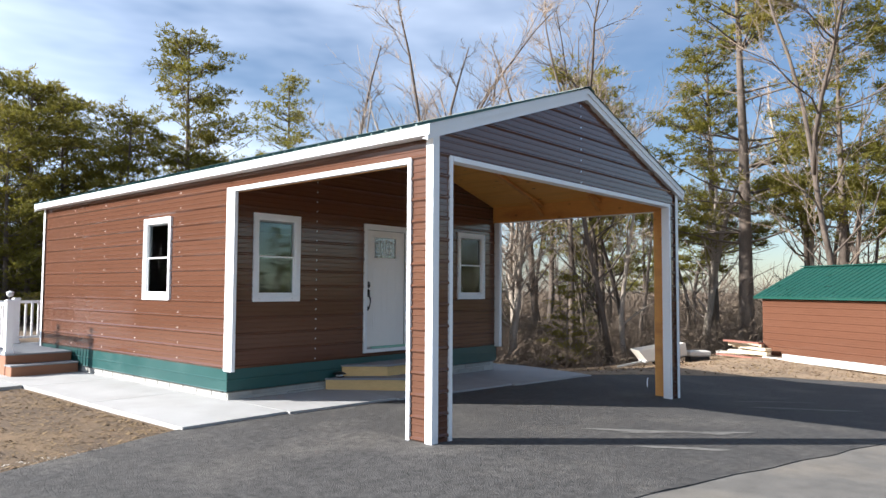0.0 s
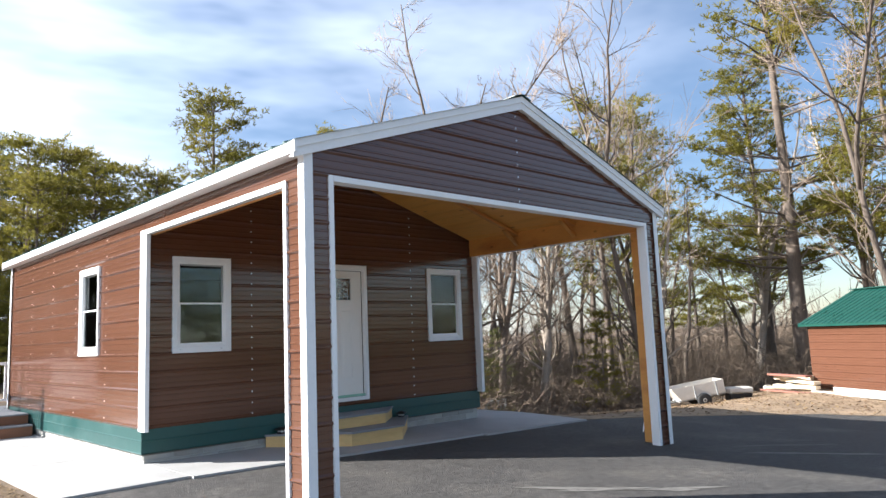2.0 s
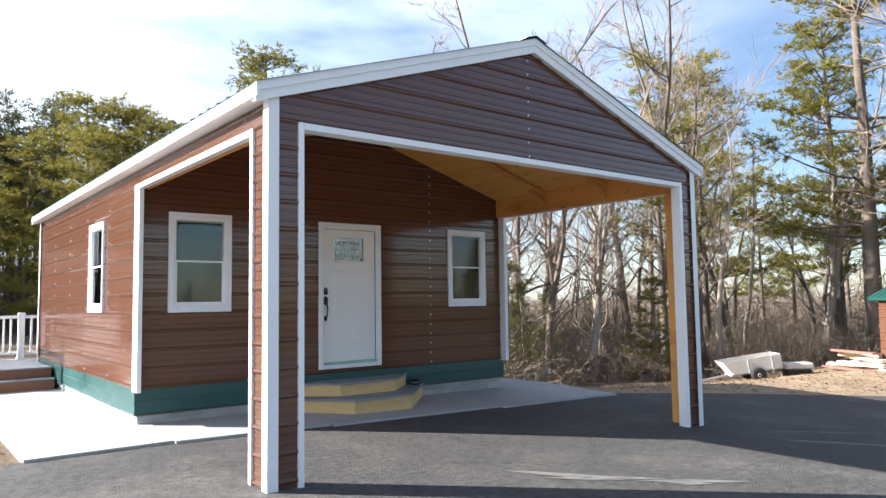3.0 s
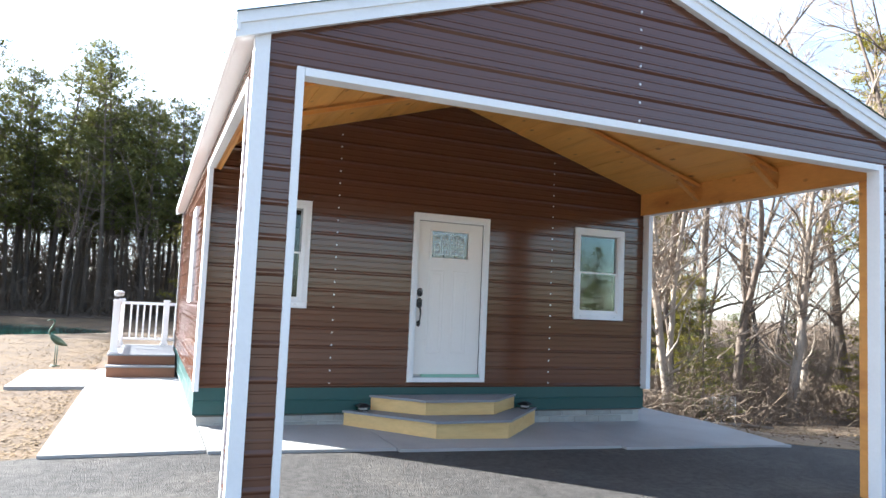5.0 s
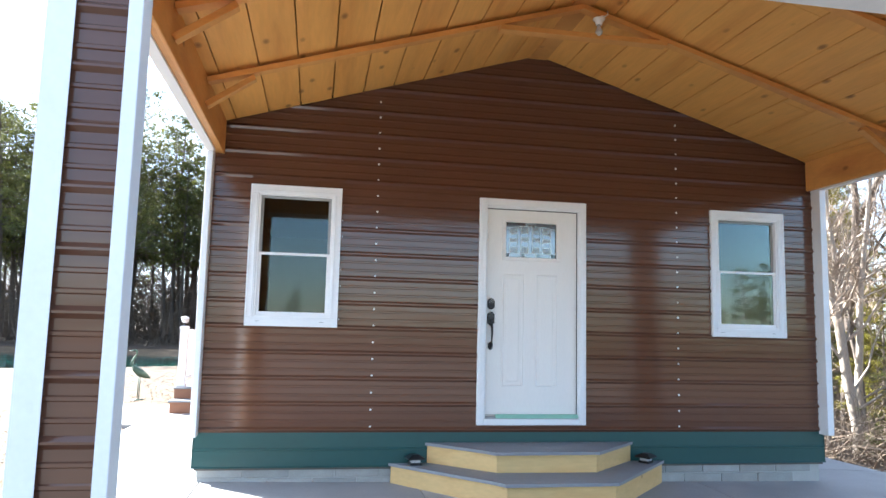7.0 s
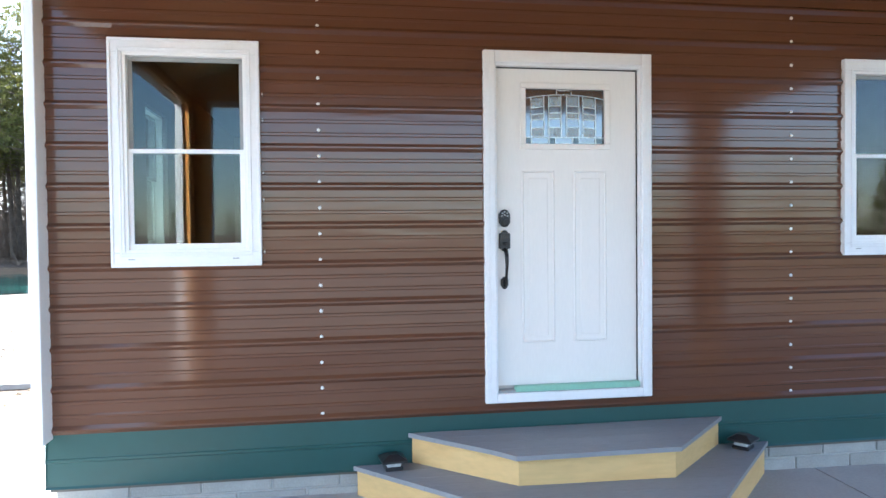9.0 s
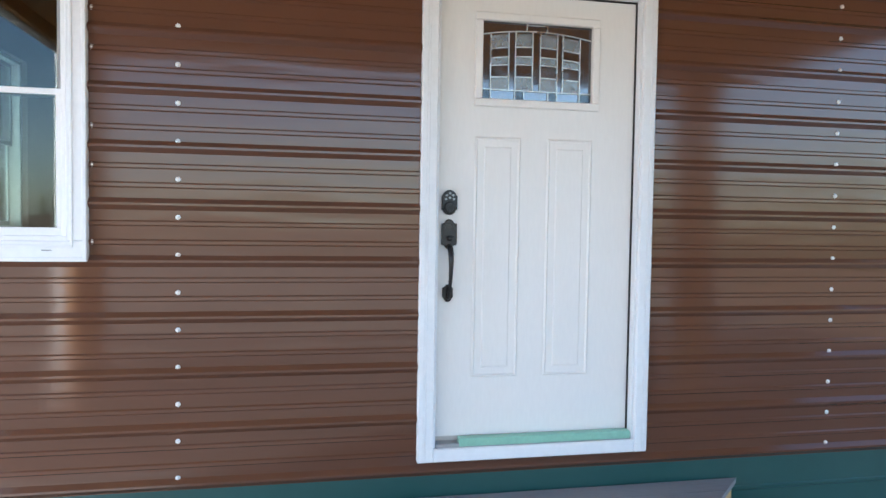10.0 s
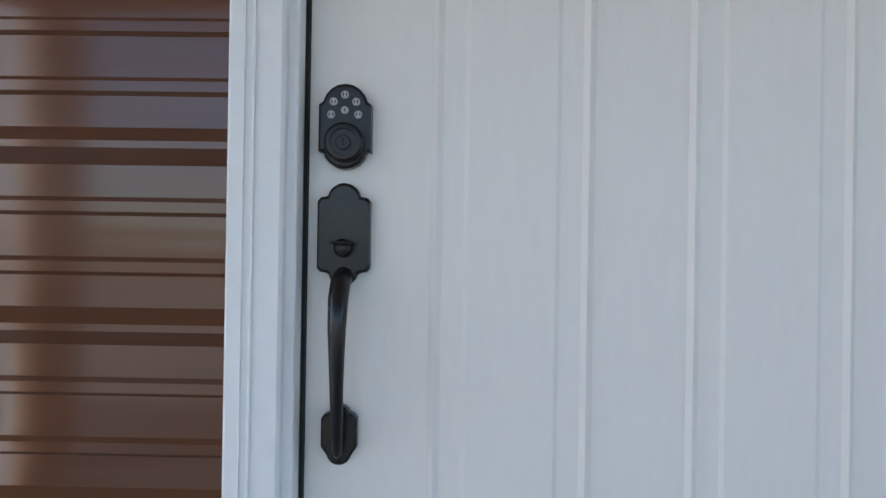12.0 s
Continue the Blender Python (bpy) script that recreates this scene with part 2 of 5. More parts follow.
WHITE_BOARD = material("white_painted_board", (0.52, 0.49, 0.44), 0.7, vary=0.08, scale=4)
STONE = material("pale_stone", (0.46, 0.42, 0.36), 0.9, vary=0.2, scale=9, bump=0.5, bump_at=0.006)
RUBBER = material("tyre_rubber", (0.02, 0.02, 0.02), 0.8, vary=0.2)
RIM = material("pale_steel_rim", (0.55, 0.53, 0.50), 0.5, metal=0.3, vary=0.15)
BLACK_PLASTIC = material("black_plastic", (0.018, 0.018, 0.020), 0.35, vary=0.2)
CLEAR_LENS = material("frosted_lamp_lens", (0.55, 0.56, 0.56), 0.25, vary=0.1)
RED_BOX = material("faded_red_box", (0.24, 0.10, 0.07), 0.7, vary=0.15)


# ---------------------------------------------------------------- mesh helpers
def mesh_of(name, bm, mats, smooth=False):
    me = bpy.data.meshes.new(name)
    bmesh.ops.recalc_face_normals(bm, faces=bm.faces)
    bm.to_mesh(me)
    bm.free()
    for m in mats if isinstance(mats, (list, tuple)) else [mats]:
        me.materials.append(m)
    if smooth:
        me.shade_smooth()
    return me


def part(name, bm, mats, parent=None, label="", smooth=False):
    ob = new(name, mesh_of(name, bm, mats, smooth))
    if parent:
        ob.parent = parent
    if label:
        ob["label"] = label
    return ob


def thing(name, label, category, group="", kind="", at=None):
    ob = new(name)
    ob.empty_display_size = 0.1
    if at is not None:
        ob.matrix_basis = at
    return tagged(ob, label, category, group, kind)


def raw(name, verts, faces, mat, parent=None, smooth=False):
    me = bpy.data.meshes.new(name)
    me.from_pydata(verts, [], faces)
    me.materials.append(mat)
    if smooth:
        me.shade_smooth()
    ob = new(name, me)
    if parent:
        ob.parent = parent
    return ob


def add_box(bm, x0, x1, y0, y1, z0, z1, bevel=0.0, m=None):
    r = bmesh.ops.create_cube(bm, size=1)
    bmesh.ops.scale(bm, vec=(x1 - x0, y1 - y0, z1 - z0), verts=r["verts"])
    bmesh.ops.translate(bm, vec=((x0 + x1) / 2, (y0 + y1) / 2, (z0 + z1) / 2), verts=r["verts"])
    vs = r["verts"]
    if bevel:
        es = list({e for v in vs for e in v.link_edges})
        out = bmesh.ops.bevel(bm, geom=es, offset=bevel, segments=1, affect="EDGES", clamp_overlap=True)
        vs = list({v for v in out["verts"]} | {v for v in vs if v.is_valid})
    if m is not None:
        vs = list({v for v in vs if v.is_valid})
        bmesh.ops.transform(bm, matrix=m, verts=vs)
    return bm


def box(x0, x1, y0, y1, z0, z1, bevel=0.003):
    return add_box(bmesh.new(), x0, x1, y0, y1, z0, z1, bevel)


def add_prism(bm, pts, direction):
    """A flat outline given in 3D, pushed along direction."""
    d = Vector(direction)
    a = [bm.verts.new(p) for p in pts]
    b = [bm.verts.new(Vector(p) + d) for p in pts]
    bm.faces.new(a)
    bm.faces.new(b[::-1])
    n = len(pts)
    for i in range(n):
        bm.faces.new((a[i], b[i], b[(i + 1) % n], a[(i + 1) % n]))
    return bm


def prism(pts, direction):
    return add_prism(bmesh.new(), pts, direction)


def add_bar(bm, a, b, w, h, up=(0, 0, 1)):
    """A straight timber from a to b, w wide and h high."""
    a, b = Vector(a), Vector(b)
    d = (b - a).normalized()
    s = d.cross(Vector(up)).normalized()
    u = s.cross(d).normalized()
    q = [a + s * (w / 2 * i) + u * (h / 2 * j) for i, j in ((-1, -1), (1, -1), (1, 1), (-1, 1))]
    return add_prism(bm, q, b - a)


def bar(a, b, w, h, up=(0, 0, 1)):
    return add_bar(bmesh.new(), a, b, w, h, up)


def add_tube(verts, faces, pts, radii, n=6, cap=True):
    """A tapered tube through pts, appended to plain lists."""
    base = len(verts)
    last = None
    for i, p in enumerate(pts):
        d = (pts[min(i + 1, len(pts) - 1)] - pts[max(i - 1, 0)])
        d = d.normalized() if d.length > 1e-9 else Vector((0, 0, 1))
        s = d.cross(last if last else (Vector((1, 0, 0)) if abs(d.x) < 0.8 else Vector((0, 1, 0))))
        s.normalize()
        u = d.cross(s).normalized()
        last = -u if last is None else last
        for k in range(n):
            a = 2 * math.pi * k / n
            verts.append(p + (s * math.cos(a) + u * math.sin(a)) * radii[i])
    for i in range(len(pts) - 1):
        for k in range(n):
            a, b = base + i * n + k, base + i * n + (k + 1) % n
            faces.append((a, b, b + n, a + n))
    if cap:
        faces.append(tuple(base + (len(pts) - 1) * n + k for k in range(n)))
        faces.append(tuple(base + k for k in range(n))[::-1])


def tube(name, pts, radii, mat, parent, n=8, smooth=True):
    v, f = [], []
    add_tube(v, f, [Vector(p) for p in pts], radii, n)
    return raw(name, v, f, mat, parent, smooth)


def lathe(profile, n=16, at=(0, 0, 0), axis="z"):
    """A turned shape from (radius, height) pairs."""
    bm = bmesh.new()
    rings = []
    for r, h in profile:
        ring = []
        for k in range(n):
            a = 2 * math.pi * k / n
            p = Vector((r * math.cos(a), r * math.sin(a), h))
            if axis == "y":
                p = Vector((p.x, -p.z, p.y))
            elif axis == "x":
                p = Vector((p.z, p.x, p.y))
            ring.append(bm.verts.new(p + Vector(at)))
        rings.append(ring)
    for a, b in zip(rings, rings[1:]):
        for k in range(n):
            bm.faces.new((a[k], a[(k + 1) % n], b[(k + 1) % n], b[k]))
    bm.faces.new(rings[0][::-1])
    bm.faces.new(rings[-1])
    return bm


def smoothstep(v):
    v = min(1.0, max(0.0, v))
    return v * v * (3 - 2 * v)


def line_at(x, knots):
    """Straight interpolation through (x, y) knots."""
    if x <= knots[0][0]:
        return knots[0][1]
    for (a, p), (b, q) in zip(knots, knots[1:]):
        if x <= b:
            return p + (q - p) * (x - a) / (b - a)
    return knots[-1][1]


# ---------------------------------------------------------------- ground
def ground_z(x, y):
    s = 0.012 + 0.006 * min(4, max(0, -y))
    z = -0.03 - s * min(7, max(0, x + 3)) - 0.052 * min(10, max(0, x - 4))
    # the verge falls away beyond the asphalt
    bank = smoothstep((x - 4.1) / 2.2)
    z -= bank * (0.13 * min(4, max(0, y + 1.2)) + 0.72 * smoothstep((y - 1) / 7))
    pond = 1 - math.hypot((x + 16) / 12.5, (y - 24) / 8.5)
    z -= 0.55 * smoothstep(pond * 3)
    return z


def rough_z(x, y):
    return ground_z(x, y) - 0.022 + 0.018 * noise.noise(Vector((x * 0.9, y * 0.9, 0))) * (1 if not (-4.6 < x < 9 and -9 < y < 0) else 0.0)


def steps_out(lo, hi, near, far):
    out, v, s = [], 0.0, near
    while v < far:
        out.append(v)
        v += s
        s *= 1.11 if v > 14 else 1.0
    out.append(far)
    return [lo - v for v in reversed(out[1:])] + [lo + (hi - lo) * i / max(1, round((hi - lo) / near)) for i in range(round((hi - lo) / near) + 1)] + [hi + v for v in out[1:]]


gx, gy = steps_out(-8, 8, 0.7, 900), steps_out(-8, 10, 0.7, 900)
gv = [(x, y, rough_z(x, y)) for y in gy for x in gx]
gw = len(gx)
gf = [(j * gw + i, j * gw + i + 1, (j + 1) * gw + i + 1, (j + 1) * gw + i) for j in range(len(gy) - 1) for i in range(gw - 1)]
tagged(raw("ground", gv, gf, SOIL, smooth=True), "dry brown lawn and bare soil in early spring", "ground", kind="structure")


def sheet(name, xs, y_front, y_back, rows, lift, mat, label, category):
    """A paved sheet that lies on the ground, with a thin turned-down edge."""
    v, f = [], []
    for x in xs:
        a, b = y_front(x), y_back(x)
        for j in range(rows + 1):
            y = a + (b - a) * j / rows
            v.append((x, y, ground_z(x, y) + lift))
    w = rows + 1
    for i in range(len(xs) - 1):
        for j in range(rows):
            f.append((i * w + j, (i + 1) * w + j, (i + 1) * w + j + 1, i * w + j + 1))
    k = len(v)
    rim = [i * w for i in range(len(xs))] + [(len(xs) - 1) * w + j for j in range(1, w)] + [i * w + rows for i in range(len(xs) - 2, -1, -1)] + [j for j in range(rows - 1, 0, -1)]
    for r in rim:
        v.append((v[r][0], v[r][1], v[r][2] - 0.06 - lift))
    for i in range(len(rim)):
        j = (i + 1) % len(rim)
        f.append((rim[i], k + i, k + j, rim[j]))
    return tagged(raw(name, v, f, mat), label, category, kind="structure")


def asphalt_back(x):
    y = line_at(x, [(-17, -5.3), (-6.2, -1.8), (-4.4, -1.22), (-4.3, -1.0), (4.2, -1.0), (4.4, -1.25), (6.5, -1.85), (8.1, -2.5), (10.4, -3.5), (11.4, -5.0), (11.8, -8.8)])
    return y + (0.05 * noise.noise(Vector((x * 2.2, 3, 0))) if abs(x) > 4.4 else 0)


def asphalt_front(x):
    return line_at(x, [(-17, -5.6), (-9, -5.6), (-3.5, -6.2), (0.5, -7.05), (11.8, -9.0)]) + 0.05 * noise.noise(Vector((x * 1.7, 0, 0)))


axs = [-17 + 0.2 * i for i in range(145)]
sheet("road_asphalt", axs, asphalt_front, asphalt_back, 24, 0.0, ASPHALT, "fresh black asphalt driveway in front of the cabin", "driveway")
sheet("road_old", [-40 + 0.8 * i for i in range(63)], lambda x: -34.0, lambda x: asphalt_front(max(-17, min(11.8, x))) + 0.12 if x < 11.8 else -8.9, 30, -0.008, OLD_PAVE, "worn pale grey pavement with patches", "pavement")


def slab(name, x0, x1, y0, y1, lift=0.03):
    bm = bmesh.new()
    nx, ny = max(1, round((x1 - x0) / 0.5)), max(1, round((y1 - y0) / 0.5))
    top = [[bm.verts.new((x0 + (x1 - x0) * i / nx, y0 + (y1 - y0) * j / ny, ground_z(x0 + (x1 - x0) * i / nx, y0 + (y1 - y0) * j / ny) + lift)) for j in range(ny + 1)] for i in range(nx + 1)]
    for i in range(nx):
        for j in range(ny):
            bm.faces.new((top[i][j], top[i + 1][j], top[i + 1][j + 1], top[i][j + 1]))
    r = bmesh.ops.extrude_face_region(bm, geom=bm.faces[:])
    bmesh.ops.translate(bm, vec=(0, 0, -0.1), verts=[g for g in r["geom"] if isinstance(g, bmesh.types.BMVert)])
    return bm


walk_thing = thing("pavement_walk", "pale sunlit concrete walk around the cabin", "walkway", kind="structure")
J = 0.006
for x0, x1, y0, y1 in ((-4.42, -3.0, -1.3, 1.2), (-4.42, -3.0, 1.2, 3.5), (-4.42, -3.0, 3.5, 6.4), (-3.0, -1.1, -1.36, 0.12), (-1.1, 1.7, -1.42, 0.12), (1.7, 4.35, -1.5, 0.6), (3.0, 4.3, 0.6, 5.0),
                       (-5.5, -4.42, 3.7, 6.2)):
    part("slab", slab("slab", x0 + J, x1 - J, y0 + J, y1 - J), CONCRETE, walk_thing)

# ---------------------------------------------------------------- cabin
XL, XR, YB, YF = -3.06, 3.10, 6.90, -3.83      # side planes, back and carport front
XM = 0.02                                       # ridge line
PITCH = 0.2286


def roof_z(x):
    return 4.34 - 0.333 * abs(x - XM)


def ceil_z(x):
    return 4.12 - 0.302 * abs(x - XM)


def rib_points(z0, z1, zref):
    """Heights and depths of the sheet's profile: one tall rib and two low ones in each pitch."""
    pts = {round(z0, 5), round(z1, 5)}
    shape = ((-0.024, 0), (-0.0045, 0.020), (0.0045, 0.020), (0.024, 0), (0.064, 0), (0.069, 0.0062), (0.082, 0.0062), (0.088, 0), (0.140, 0), (0.145, 0.0062), (0.158, 0.0062), (0.164, 0))
    k0 = math.floor((z0 - zref) / PITCH) - 1
    prof = [(zref + k * PITCH + dz, d) for k in range(k0, k0 + int((z1 - z0) / PITCH) + 4) for dz, d in shape]
    out = [(z, d) for z, d in prof if z0 < z < z1]

    def depth(z):
        for (a, p), (b, q) in zip(prof, prof[1:]):
            if a <= z <= b:
                return p + (q - p) * (z - a) / (b - a)
        return 0.0
    return [(z0, depth(z0))] + out + [(z1, depth(z1))], depth


def siding(parent, place, ends, z0, z1, zref, holes=(), sheet_from=None):
    """Ribbed sheets laid level on a wall. place(u, z, d) puts a point; ends(z) is the wall's stretch; holes are (u0, u1, za, zb)."""
    cuts = sorted({z0, z1, *(h for hole in holes for h in hole[2:] if z0 < h < z1)} | {zref + 0.06 + k * 4 * PITCH for k in range(-8, 12) if z0 < zref + 0.06 + k * 4 * PITCH < z1})
    starts = {round(zref + 0.06 + k * 4 * PITCH, 5) for k in range(-8, 12)}
    bm = bmesh.new()
    for za, zb in zip(cuts, cuts[1:]):
        if round(za, 5) in starts and len(bm.faces):
            part("siding_panel", bm, BROWN, parent)
            bm = bmesh.new()
        mid = (za + zb) / 2
        gone = sorted((h[0], h[1]) for h in holes if h[2] < mid < h[3])
        prof, _ = rib_points(za, zb, zref)
        marks = [None] + [m for h in gone for m in h] + [None]
        for s in range(0, len(marks), 2):
            prev = None
            for z, d in prof:
                lo, hi = ends(z)
                a = lo if marks[s] is None else marks[s]
                b = hi if marks[s + 1] is None else marks[s + 1]
                if b < a:
                    b = a = (a + b) / 2
                row = (bm.verts.new(place(a, z, d)), bm.verts.new(place(b, z, d)))
                if prev:
                    try:
                        bm.faces.new((prev[0], prev[1], row[1], row[0]))
                    except ValueError:
                        pass
                prev = row
    part("siding_panel", bm, BROWN, parent)


def core(name, u0, u1, z0, z1, holes, box_at, mat, label):
    """A thick wall with openings through it, in blocks around the openings."""
    us = sorted({u0, u1, *(v for h in holes for v in h[:2])})
    zs = sorted({z0, z1, *(v for h in holes for v in h[2:])})
    bm = bmesh.new()
    for a, b in zip(us, us[1:]):
        for c, d in zip(zs, zs[1:]):
            if not any(h[0] <= (a + b) / 2 <= h[1] and h[2] <= (c + d) / 2 <= h[3] for h in holes):
                add_box(bm, *box_at(a, b, c, d))
    return tagged(part(name, bm, mat), label, "wall", kind="structure")


WL = (-2.62, -1.94, 1.44, 2.58)      # front windows' rough openings: x0 x1 z0 z1
WR = (1.945, 2.63, 1.44, 2.58)
DO = (-0.486, 0.476, 0.53, 2.58)
WS = (1.72, 2.46, 1.44, 2.60)        # side window: y0 y1 z0 z1
SB, GB = 0.42, 0.12                  # siding foot, green skirt foot

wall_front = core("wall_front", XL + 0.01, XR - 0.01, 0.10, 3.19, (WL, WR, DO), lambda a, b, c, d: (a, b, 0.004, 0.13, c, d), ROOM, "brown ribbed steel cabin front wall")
bm = bmesh.new()
add_prism(bm, [(XL + 0.01, 0.004, 3.19), (XR - 0.01, 0.004, 3.19), (XM, 0.004, 4.16)], (0, 0.126, 0))
part("gable", bm, ROOM, wall_front)
siding(wall_front, lambda u, z, d: (u, -d, z), lambda z: (max(XL, XM - (4.16 - z) / 0.302), min(XR, XM + (4.16 - z) / 0.302)), SB, 4.13, 1.364, (WL, WR, DO))
wall_left = core("wall_left", 0.13, YB, 0.10, 3.22, (WS,), lambda a, b, c, d: (XL + 0.004, XL + 0.13, a, b, c, d), ROOM, "sunlit brown ribbed steel cabin side wall")
siding(wall_left, lambda u, z, d: (XL - d, u, z), lambda z: (-0.02, YB), SB, 3.24, 0.68, (WS,))
wall_right = core("wall_right", 0.13, YB, 0.10, 3.20, (), lambda a, b, c, d: (XR - 0.13, XR - 0.004, a, b, c, d), ROOM, "brown ribbed steel cabin side wall")
siding(wall_right, lambda u, z, d: (XR + d, u, z), lambda z: (-0.02, YB), SB, 3.22, 0.68)
wall_back = core("wall_back", XL + 0.13, XR - 0.13, 0.10, 3.20, (), lambda a, b, c, d: (a, b, YB - 0.13, YB - 0.004, c, d), ROOM, "brown ribbed steel cabin back wall")
part("gable", prism([(XL, YB - 0.004, 3.2), (XR, YB - 0.004, 3.2), (XM, YB - 0.004, 4.2)], (0, -0.12, 0)), ROOM, wall_back)
siding(wall_back, lambda u, z, d: (u, YB + d, z), lambda z: (max(XL, XM - (4.2 - z) / 0.32), min(XR, XM + (4.2 - z) / 0.32)), SB, 4.18, 0.68)
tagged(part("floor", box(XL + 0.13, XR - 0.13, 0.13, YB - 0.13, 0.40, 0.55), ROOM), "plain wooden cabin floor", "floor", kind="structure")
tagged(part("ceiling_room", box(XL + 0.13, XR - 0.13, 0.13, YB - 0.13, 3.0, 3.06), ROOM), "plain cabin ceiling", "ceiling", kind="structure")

# green skirt of folded steel, with one low fold
skirt = thing("trim_skirt", "dark green steel skirting below the siding", "skirting", kind="structure")


def skirt_side(place, u0, u1):
    bm = bmesh.new()
    prev = None
    for z, d in ((SB + 0.03, -0.002), (SB - 0.13, 0.004), (SB - 0.135, 0.009), (SB - 0.15, 0.009), (SB - 0.155, 0.004), (GB + 0.012, 0.006), (GB, 0.016), (GB, -0.004)):
        row = (bm.verts.new(place(u0, z, d)), bm.verts.new(place(u1, z, d)))
        if prev:
            bm.faces.new((prev[0], prev[1], row[1], row[0]))
        prev = row
    part("skirt_panel", bm, GREEN, skirt)


skirt_side(lambda u, z, d: (u, -d - 0.001, z), XL - 0.012, XR + 0.012)
skirt_side(lambda u, z, d: (XL - d - 0.001, u, z), -0.012, YB)
skirt_side(lambda u, z, d: (XR + d + 0.001, u, z), -0.012, YB)

# concrete block base
base_wall = thing("wall_block_base", "grey concrete block foundation", "foundation", kind="structure")
bm = bmesh.new()
for b in ((XL + 0.035, XR - 0.035, 0.035, 0.12), (XL + 0.035, XL + 0.12, 0.12, YB), (XR - 0.12, XR - 0.035, 0.12, YB), (XL + 0.12, XR - 0.12, YB - 0.1, YB)):
    add_box(bm, *b, -0.35, 0.13)
part("mortar_bed", bm, MORTAR, base_wall)
blk = mesh_of("block", box(0, 0.39, -0.012, 0.10, 0, 0.094, 0.006), BLOCK)
for row, zb in ((0, 0.030), (1, -0.074), (2, -0.178)):
    x = XL + 0.03 - (0.2 if row % 2 else 0.0)
    while x < XR - 0.1:
        if x > XL - 0.05 and x + 0.39 < XR:
            o = new("block", blk)
            o.parent, o.location = base_wall, (x, 0.036, zb)
        x += 0.4
    y = 0.05 - (0.2 if row % 2 else 0.0)
    while y < YB - 0.3:
        if y > 0:
            o = new("block", blk)
            o.parent, o.location, o.rotation_euler = base_wall, (XL + 0.036, y + 0.39, zb), (0, 0, -math.pi / 2)
        y += 0.4


# ---------------------------------------------------------------- carport walls
OPZ, OXL, OXR = 2.955, -2.775, 2.80          # front opening
SOZ, SY0, SY1 = 2.92, -3.50, -0.10           # side openings


def gz_post(x, y):
    return ground_z(x, y) - 0.02


def carport_front():
    w = thing("wall_carport_front", "brown ribbed steel carport gable with a wide opening", "wall", kind="structure")
    bm = bmesh.new()
    for x0, x1 in ((XL + 0.01, OXL - 0.004), (OXR + 0.004, XR - 0.01)):
        add_box(bm, x0, x1, YF + 0.004, YF + 0.09, gz_post((x0 + x1) / 2, YF) - 0.05, 3.2)
    add_box(bm, OXL - 0.004, OXR + 0.004, YF + 0.004, YF + 0.09, OPZ + 0.004, 3.2)
    add_prism(bm, [(XL + 0.01, YF + 0.004, 3.2), (XR - 0.01, YF + 0.004, 3.2), (XM, YF + 0.004, 4.22)], (0, 0.086, 0))
    part("frame_core", bm, PINE_BEAM, w)
    zlo = gz_post(2.9, YF) - 0.03
    siding(w, lambda u, z, d: (u, YF - d, z), lambda z: (max(XL, XM - (4.25 - z) / 0.333), min(XR, XM + (4.25 - z) / 0.333)), zlo, 4.22, 2.77, ((OXL, OXR, zlo - 1, OPZ),))
    return w


def carport_side(name, x, sign):
    """Header and front pillar side of one long side of the carport; sign is the outward way."""
    w = thing(name, "brown ribbed steel carport side with a wide opening", "wall", kind="structure")
    bm = bmesh.new()
    a, b = sorted((x - sign * 0.004, x - sign * 0.09))
    add_box(bm, a, b, YF + 0.09, SY0 - 0.004, gz_post(x, SY0) - 0.05, 3.2)
    add_box(bm, a, b, SY0 - 0.004, 0.0, SOZ + 0.004, 3.2)
    part("frame_core", bm, PINE_BEAM, w)
    zlo = gz_post(x, YF) - 0.02
    siding(w, lambda u, z, d: (x + sign * d, u, z), lambda z: (YF, 0.0), zlo, 3.24, 0.68, ((SY0, 3.0, zlo - 1, SOZ),))
    return w


carport_front()
carport_side("wall_carport_left", XL, -1)
carport_side("wall_carport_right", XR, 1)


# ---------------------------------------------------------------- white trims
def trim(name, pieces, label, mat=WHITE):
    t = thing(name, label, "trim", kind="structure")
    for bmx in pieces:
        part("trim_piece", bmx, mat, t)
    return t


def corner(x, y, sx, sy, z0, z1, w=0.098):
    """Folded corner cover: two legs on the outside of a corner."""
    o = 0.030
    bm = bmesh.new()
    ox, oy = x + sx * o, y + sy * o
    pts = [(ox, oy), (ox - sx * w, oy), (ox - sx * w, oy - sy * 0.004), (ox - sx * 0.004, oy - sy * 0.004), (ox - sx * 0.004, oy - sy * w), (ox, oy - sy * w)]
    return add_prism(bm, [(a, b, z0) for a, b in pts], (0, 0, z1 - z0))


trim("trim_corners", [
    corner(XL, YF, -1, -1, gz_post(XL, YF) - 0.03, 3.24),
    corner(XR, YF, 1, -1, gz_post(XR, YF) - 0.03, 3.22),
    corner(XL, YB, -1, 1, 0.36, 3.24, 0.08),
], "white folded steel corner covers")
